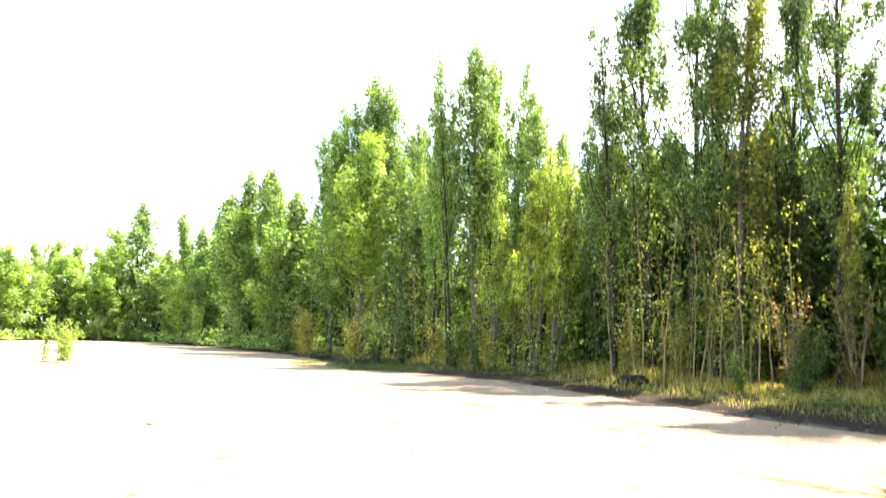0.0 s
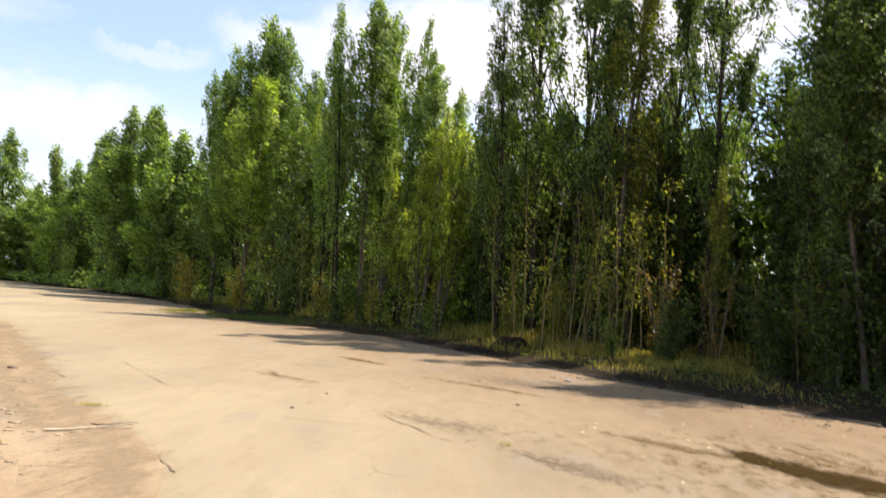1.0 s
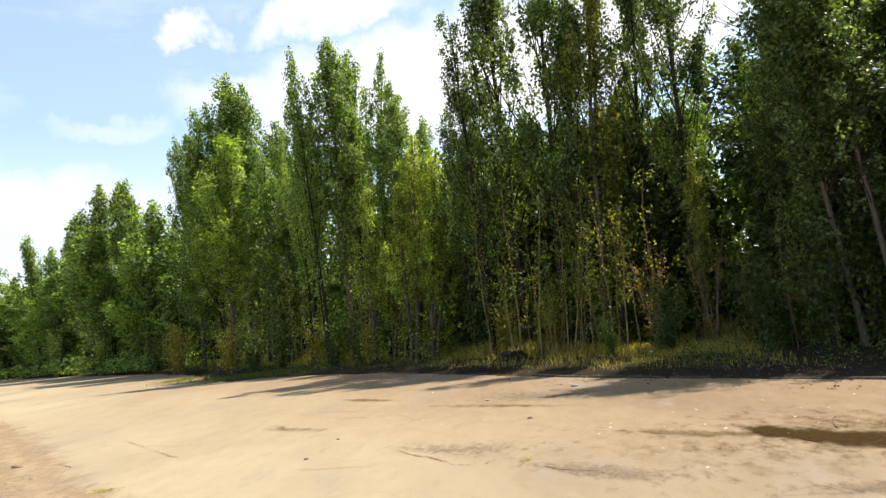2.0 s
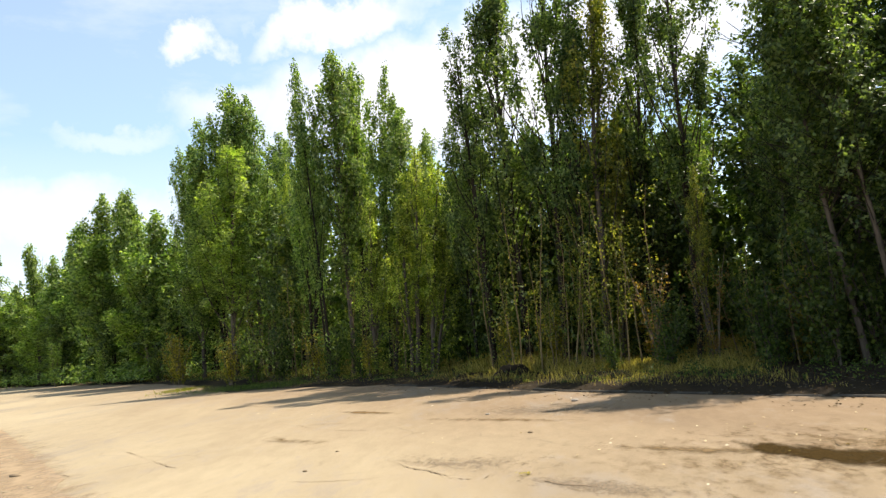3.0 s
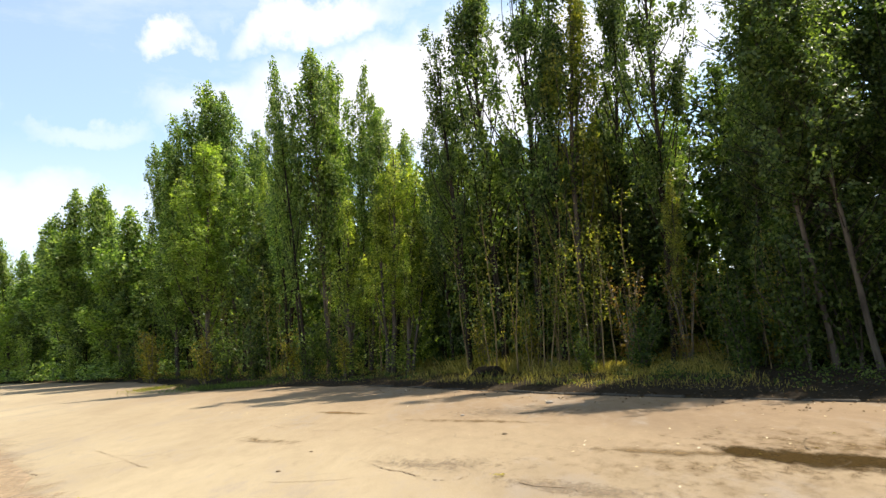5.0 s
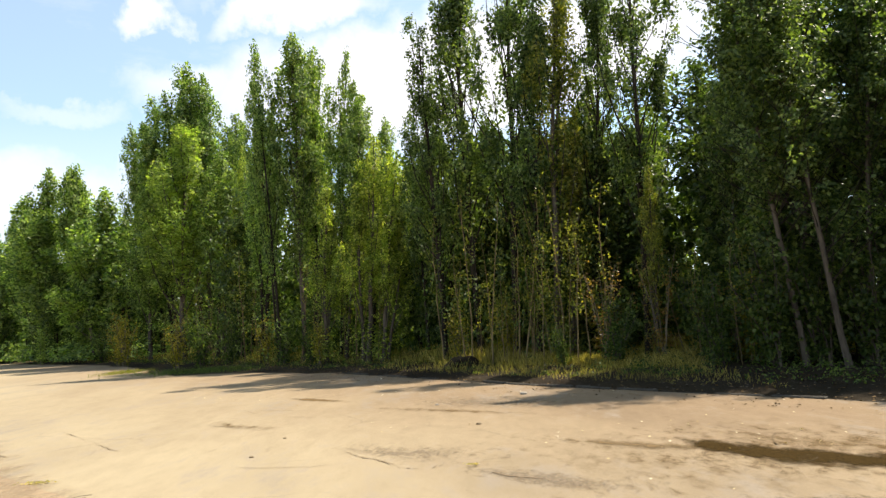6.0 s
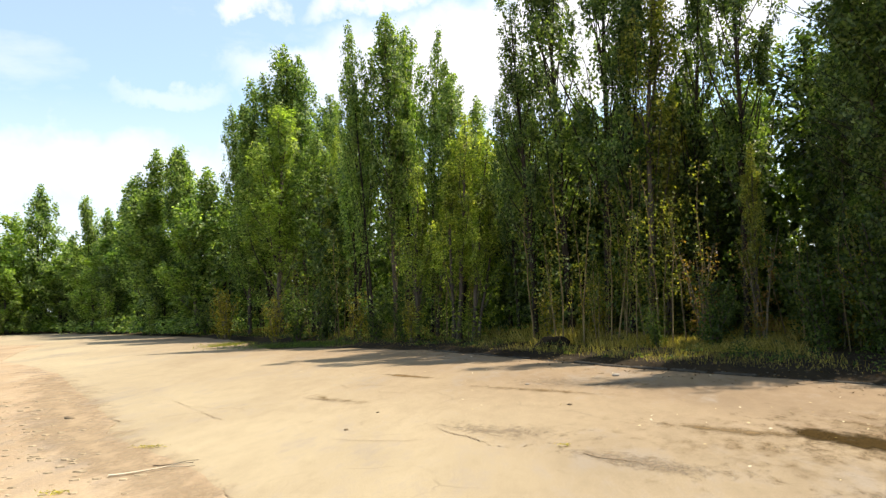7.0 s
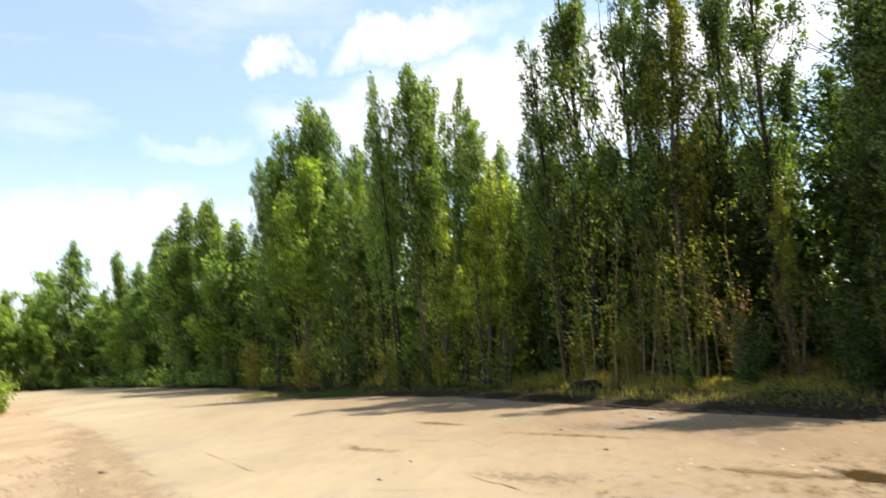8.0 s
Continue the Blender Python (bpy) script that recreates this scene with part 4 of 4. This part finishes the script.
def undergrowth():
    """Low dark plants on the shaded verge, thin by the kerb and thicker under the trees."""
    g = np.random.default_rng(57)
    p = np.concatenate([verge_points(g, 420, 0, 2, 1.6, 5.5), verge_points(g, 130, 2, 3, 1.4, 5.5), verge_points(g, 40, 3, 4, 1.0, 3.2), verge_points(g, 420, 4, 6, 0.8, 4.5)])
    d = edge_distance(p[:, 0], p[:, 1])
    tall = np.clip(d / 4, 0.15, 1) * g.uniform(0.12, 0.6, len(p))
    z = rise(d, p[:, 0], p[:, 1])
    c = np.column_stack([p, z])[:, None] + np.concatenate([g.normal(size=(len(p), 16, 2)) * 0.13, g.uniform(0.08, 1, (len(p), 16, 1)) * tall[:, None, None]], 2)
    v, f = leaves(g, c.reshape(-1, 3), 0.075, np.array((0, 0, 0.7)), 1.2, 0.1, 0.55)
    tagged(new("undergrowth", mesh_from("undergrowth", v, f, LEAF_DARK)), "low dark green plants on the shaded verge", "undergrowth", kind="stuff")


undergrowth()


def litter():
    g = np.random.default_rng(51)
    p = np.concatenate([verge_points(g, 5200, 1, 5, -0.2, 3.4), verge_points(g, 260, 1, 4, -1.4, 0.0)])
    d = edge_distance(p[:, 0], p[:, 1])
    z = np.maximum(rise(d, p[:, 0], p[:, 1]), 0) + 0.014
    v, f = leaves(g, np.column_stack([p, z]), 0.062, np.array((0, 0, 1.0)), 0.35, 0)
    tagged(new("leaf_litter", mesh_from("leaf_litter", v, f, LITTER)), "brown fallen leaves along the kerb", "leaves", kind="stuff")
    q = np.concatenate([verge_points(g, 130, 1, 4, -6.5, -0.2), np.column_stack([g.uniform(2.2, 5.5, 22), g.uniform(7.5, 11.5, 22)])])
    v, f = leaves(g, np.column_stack([q, np.full(len(q), 0.018)]), 0.045, np.array((0, 0, 1.0)), 0.35, 0)
    tagged(new("pale_leaves", mesh_from("pale_leaves", v, f, LITTER_PALE)), "pale dry leaves scattered on the asphalt", "leaves", kind="stuff")


litter()


# ---- the road's wear ----
def crack(points, width, seed, rough=0.02, gaps=0.25, mat=TAR):
    """A jagged, broken crack with crumbling lips."""
    g = np.random.default_rng(seed)
    line = np.array(ragged(points, 0.045, rough * 0.5, g))
    line += np.column_stack([np.sin(np.arange(len(line)) * 0.37 + seed), np.cos(np.arange(len(line)) * 0.23 + seed)]) * rough
    way = unit(np.gradient(line, axis=0))
    side = np.column_stack([-way[:, 1], way[:, 0]])
    swell = np.clip(0.55 + 0.7 * np.sin(np.arange(len(line)) * 0.11 + seed * 1.7) + g.normal(size=len(line)) * 0.25, 0.12, 1.6)
    w = width * swell[:, None]
    w[0] = w[-1] = 0.001
    v = np.column_stack([np.concatenate([line + side * w, line - side * w * g.uniform(0.4, 1.2, (len(line), 1))]), np.full(2 * len(line), 0.0085)])
    n = len(line)
    k = np.arange(n - 1)
    k = k[(np.sin(k * 0.07 + seed) > -1 + gaps) | (g.uniform(size=n - 1) < 0.4)]
    f = np.stack([k + n, k + n + 1, k + 1, k], 1)
    tagged(new("crack", mesh_from("crack", v, f, mat)), "jagged dark crack in the asphalt", "crack", group="cracks in the road", kind="structure")


crack(((-0.88, 10.57), (-0.5, 9.9), (-0.15, 9.35)), 0.010, 70)
crack(((-0.15, 9.22), (0.11, 9.01), (0.21, 8.93), (0.32, 9.19), (0.78, 9.23), (1.15, 9.1)), 0.012, 86, 0.012)
crack(((0.85, 8.6), (1.26, 8.12), (1.52, 7.69), (1.75, 7.49), (1.99, 7.39), (2.3, 7.35)), 0.016, 71, 0.03)
crack(((-4.64, 15.62), (-4.0, 14.9), (-3.16, 14.0), (-2.2, 13.3)), 0.009, 72)
crack(((-6.74, 15.41), (-5.22, 13.24), (-4.3, 11.9)), 0.008, 73)
crack(((-3.4, 16.6), (-2.7, 15.4), (-1.7, 14.6)), 0.010, 75)
crack(((-4.1, 17.2), (-2.8, 16.4), (-2.0, 15.9)), 0.010, 87)
crack(((-6.71, 12.92), (-6.3, 12.4), (-5.99, 12.03)), 0.013, 88)
crack(((4.79, 9.86), (4.66, 9.81), (4.48, 9.51), (4.33, 9.13), (4.31, 8.97)), 0.022, 76, 0.006, 0.0, WET_TAR)
crack(((3.5, 8.2), (3.9, 7.95), (4.2, 8.05), (4.35, 8.2)), 0.010, 77, 0.012, 0.25, WET_TAR)
crack(((-16.6, 25.6), (-15.0, 22.6), (-13.4, 21.6)), 0.03, 78)
crack(((-3.5, 8.45), (-3.1, 8.1), (-2.85, 7.7), (-2.6, 7.2), (-2.3, 6.7)), 0.010, 79)
crack(((-2.2, 9.9), (-1.2, 9.6), (-0.2, 9.9)), 0.006, 89)


def film(name, label, upper, lower, mat, strength=1.0, height=0.0045, category="stain", edge=2.0):
    """A thin layer on the road between two lines, thinning out to its rim."""
    t = np.linspace(0, 1, 40)

    def line(points):
        points = np.array(points, float)
        s = np.linspace(0, 1, len(points))
        return np.column_stack([np.interp(t, s, points[:, 0]), np.interp(t, s, points[:, 1])])
    up, low = line(upper), line(lower)
    verts, rim = [], []
    for k in np.linspace(0, 1, 17):
        verts.append(np.column_stack([up + (low - up) * k, np.full(40, height)]))
        rim.append(strength * min(1, edge * min(k, 1 - k)) * np.minimum(1, np.minimum(t, 1 - t) * (7 if edge > 2.5 else 2.5)))
    i, j = np.meshgrid(np.arange(16), np.arange(39), indexing="ij")
    f = np.stack([i * 40 + j, (i + 1) * 40 + j, (i + 1) * 40 + j + 1, i * 40 + j + 1], -1).reshape(-1, 4)
    me = mesh_from(name, np.concatenate(verts), f, mat)
    me.attributes.new("rim", "FLOAT", "POINT").data.foreach_set("value", np.concatenate(rim).astype(np.float32))
    tagged(new(name, me), label, category, kind="structure")


film("crumbled_patch", "grey crumbled patch in the asphalt", ((0.3, 9.6), (1.0, 9.0), (1.5, 8.5), (2.0, 8.0), (2.7, 7.8)), ((0.3, 8.7), (0.85, 8.1), (1.25, 7.6), (1.7, 7.15), (2.4, 6.9)), CRUMBLE, 1.15, 0.0042)
film("crumbled_patch", "grey worn patch in the asphalt", ((-1.6, 12.0), (-0.2, 11.2), (1.4, 10.6)), ((-1.2, 10.4), (0.0, 9.1), (1.2, 9.0)), CRUMBLE, 0.8, 0.0035)
film("crumbled_patch", "grey worn patch near the kerb", ((-0.4, 18.0), (1.8, 16.9), (4.0, 15.4)), ((-0.2, 15.0), (1.6, 14.0), (3.4, 13.0)), CRUMBLE, 0.9, 0.0035)
film("crumbled_patch", "grey gravelly patch in the asphalt", ((2.4, 7.1), (3.4, 6.8), (4.8, 6.5)), ((2.4, 6.3), (3.3, 6.0), (4.6, 5.9)), CRUMBLE, 1.0, 0.0035)
film("dirt_streak", "brown dirt streak on the asphalt", ((-3.0, 19.4), (-2.2, 18.6), (-1.0, 17.3)), ((-2.9, 18.6), (-2.2, 17.8), (-1.0, 16.7)), DUST, 1.2)
film("dirt_streak", "faint brown dirt streak on the asphalt", ((-1.2, 16.4), (0.6, 15.0), (2.6, 13.2)), ((-1.2, 15.7), (0.6, 14.2), (2.6, 12.6)), DUST, 0.7, 0.0055)
film("dirt_streak", "faint brown streak on the asphalt", ((-3.9, 15.6), (-3.0, 14.4), (-2.0, 13.6)), ((-3.7, 14.6), (-3.0, 13.6), (-2.1, 13.0)), DUST, 0.7, 0.0055)
film("dirt_streak", "broad brown stain round the puddle", ((3.6, 13.0), (5.6, 11.0), (8.0, 9.2)), ((2.6, 8.6), (4.0, 7.0), (5.8, 5.8)), DUST, 0.55, 0.005)
film("dirt_streak", "wide thin film of brown dirt on the asphalt", ((0.8, 12.4), (4.0, 10.9), (7.4, 8.2)), ((0.5, 7.4), (2.4, 5.9), (4.6, 5.0)), DUST, 0.4, 0.0038)
film("damp_trail", "faint damp trail leading to the puddle", ((1.6, 11.1), (2.34, 10.45), (2.9, 9.95), (3.75, 9.4), (4.2, 8.9)), ((1.5, 10.5), (2.2, 9.9), (2.7, 9.35), (3.3, 8.9), (3.9, 8.2)), TRAIL, 1.0, 0.0065, "puddle")
film("damp_patch", "dark drying puddle on the asphalt", ((3.4, 10.25), (3.85, 9.75), (4.25, 9.25), (4.6, 8.95), (4.85, 8.45), (5.7, 8.1), (6.8, 7.8)),
     ((3.25, 9.5), (3.4, 8.8), (3.62, 8.1), (4.0, 7.6), (4.4, 7.35), (5.3, 7.2), (6.5, 7.1)), DAMP, 1.1, 0.0075, "puddle", 2.6)
film("sand_drift", "sand drifted over the edge of the old asphalt", ((-1.0, 3), (-1.6, 5.5), (-2.6, 7.6), (-4.6, 10.3), (-8.6, 16.8), (-12.0, 22.0), (-15.4, 26.2)),
     ((-2.4, 3), (-3.0, 5.5), (-4.0, 7.4), (-6.8, 10.4), (-11.2, 17.4), (-14.6, 22.6), (-17.4, 26.6)), DRIFT, 0.9, 0.0135)


def chips():
    """Flat angular chips where the old asphalt of the apron has broken up."""
    g = np.random.default_rng(95)
    n = 380
    s = g.uniform(0, 1, n)
    p = np.column_stack([-3.4 - 6.2 * s, 6.6 + 9.4 * s]) + np.abs(g.normal(size=(n, 1))) * (-1.5, -0.5) + g.normal(size=(n, 2)) * (0.25, 0.4)
    a = g.uniform(0, 6.28, (n, 1)) + np.arange(5) * 1.257 + g.normal(size=(n, 5)) * 0.2
    r = (0.01 + 0.05 * g.uniform(0, 1, (n, 1)) ** 2.5) * g.uniform(0.7, 1.2, (n, 5))
    ring = np.stack([p[:, :1] + np.cos(a) * r * 1.5, p[:, 1:] + np.sin(a) * r, np.full((n, 5), 0.011)], 2)
    top = ring * (1, 1, 0) + np.array((0, 0, 1.0)) * (0.014 + r[:, :, None] * 0.22)
    mid = np.append(p, np.full((n, 1), 0), 1)[:, None]
    top[:, :, :2] = mid[:, :, :2] + (top[:, :, :2] - mid[:, :, :2]) * 0.8
    verts = np.concatenate([ring, top], 1).reshape(-1, 3)
    base = (np.arange(n) * 10)[:, None, None]
    k = np.arange(5)
    side = np.stack([k, (k + 1) % 5, (k + 1) % 5 + 5, k + 5], 1)[None] + base
    lids = np.array([[5, 6, 7, 8], [5, 8, 9, 9]])[None] + base
    me = bpy.data.meshes.new("asphalt_chips")
    me.from_pydata(verts.tolist(), [], side.reshape(-1, 4).tolist() + lids[:, 0].tolist() + lids[:, 1, :3].tolist())
    me.materials.append(CHIP)
    tagged(new("asphalt_chips", me), "pale flat chips of broken asphalt on the sandy apron", "rubble", kind="stuff")


chips()


def stick(seed, a, b, radius, mat, label, z=0.03):
    g = np.random.default_rng(seed)
    t = np.linspace(0, 1, 9)[:, None]
    a, b = np.array((*a, z)), np.array((*b, z))
    line = a + (b - a) * t + np.cumsum(g.normal(size=(9, 3)), 0) * (0.035, 0.035, 0.004)
    pieces = [tube(line, np.linspace(radius, radius * 0.45, 9), 7)]
    k = line[5]
    pieces.append(tube(np.array([k, k + (0.1, 0.03, 0.02), k + (0.24, 0.02, 0.03)]), (radius * 0.5, radius * 0.35, 0.003), 5))
    v, f = joined(pieces)
    tagged(new("fallen_branch", mesh_from("fallen_branch", v, f, mat, True)), label, "branch")


stick(90, (-4.17, 7.98), (-3.5, 8.36), 0.013, WOOD_DEAD, "bleached fallen branch lying on the sandy asphalt")
stick(91, (-3.85, 8.42), (-3.42, 8.34), 0.007, BARK, "thin brown twig lying on the sandy asphalt")


def lump(name, label, category, x, y, z, size, mat, seed, detail=3):
    """An uneven rounded lump, sunk a little into what it lies on."""
    bm = bmesh.new()
    bmesh.ops.create_icosphere(bm, subdivisions=detail, radius=1)
    for v in bm.verts:
        k = 1 + 0.35 * noise.noise(v.co * 1.6 + Vector((seed, 0, 0))) + 0.12 * noise.noise(v.co * 5 + Vector((0, seed, 0)))
        v.co = Vector((v.co.x * size[0], v.co.y * size[1], v.co.z * size[2])) * k
    me = bpy.data.meshes.new(name)
    bm.to_mesh(me)
    bm.free()
    me.materials.append(mat)
    me.polygons.foreach_set("use_smooth", np.full(len(me.polygons), detail > 1))
    ob = tagged(new(name, me), label, category)
    ob.location = (x, y, z)
    return ob


lump("earth_mound", "dark mound of earth among the grass", "mound", 1.9, 25.0, 0.1, (0.6, 0.4, 0.36), EARTH, 5.0)
lump("soil_heap", "dry brown soil round the foot of the sapling", "mound", -22.9, 32.0, 0.0, (1.6, 0.9, 0.1), DRY_SOIL, 2.0)
for i, (x, y, r) in enumerate(((1.12, 12.4, 0.03), (-2.1, 10.6, 0.025), (-7.1, 12.54, 0.06), (2.5, 16.55, 0.06), (-1.9, 12.2, 0.02), (0.6, 15.5, 0.03))):
    lump("stone", "small loose stone lying on the asphalt", "stone", x, y, r * 0.35, (r * 1.4, r, r * 0.6), TAR if i in (0, 1, 2, 4) else STONE, 11.0 + i, 2)


def weed(x, y, count, reach, label, mat):
    g = np.random.default_rng(int(abs(x * 100)))
    p = g.normal(size=(count, 2)) * reach + (x, y)
    v, f = leaves(g, np.column_stack([p, g.uniform(0.015, 0.035, count)]), 0.045, np.array((0, 0, 1.0)), 0.7, 0, 0.35)
    tagged(new("weed_tuft", mesh_from("weed_tuft", v, f, mat)), label, "weed", kind="stuff")


weed(-4.45, 9.66, 70, (0.1, 0.04), "small dry weed tuft on the sandy asphalt", STRAW)
weed(-4.3, 7.3, 50, (0.07, 0.04), "small yellow weed tuft on the sandy asphalt", STRAW)
weed(0.72, 9.0, 28, (0.05, 0.03), "small weed tuft in a crack of the asphalt", STRAW)
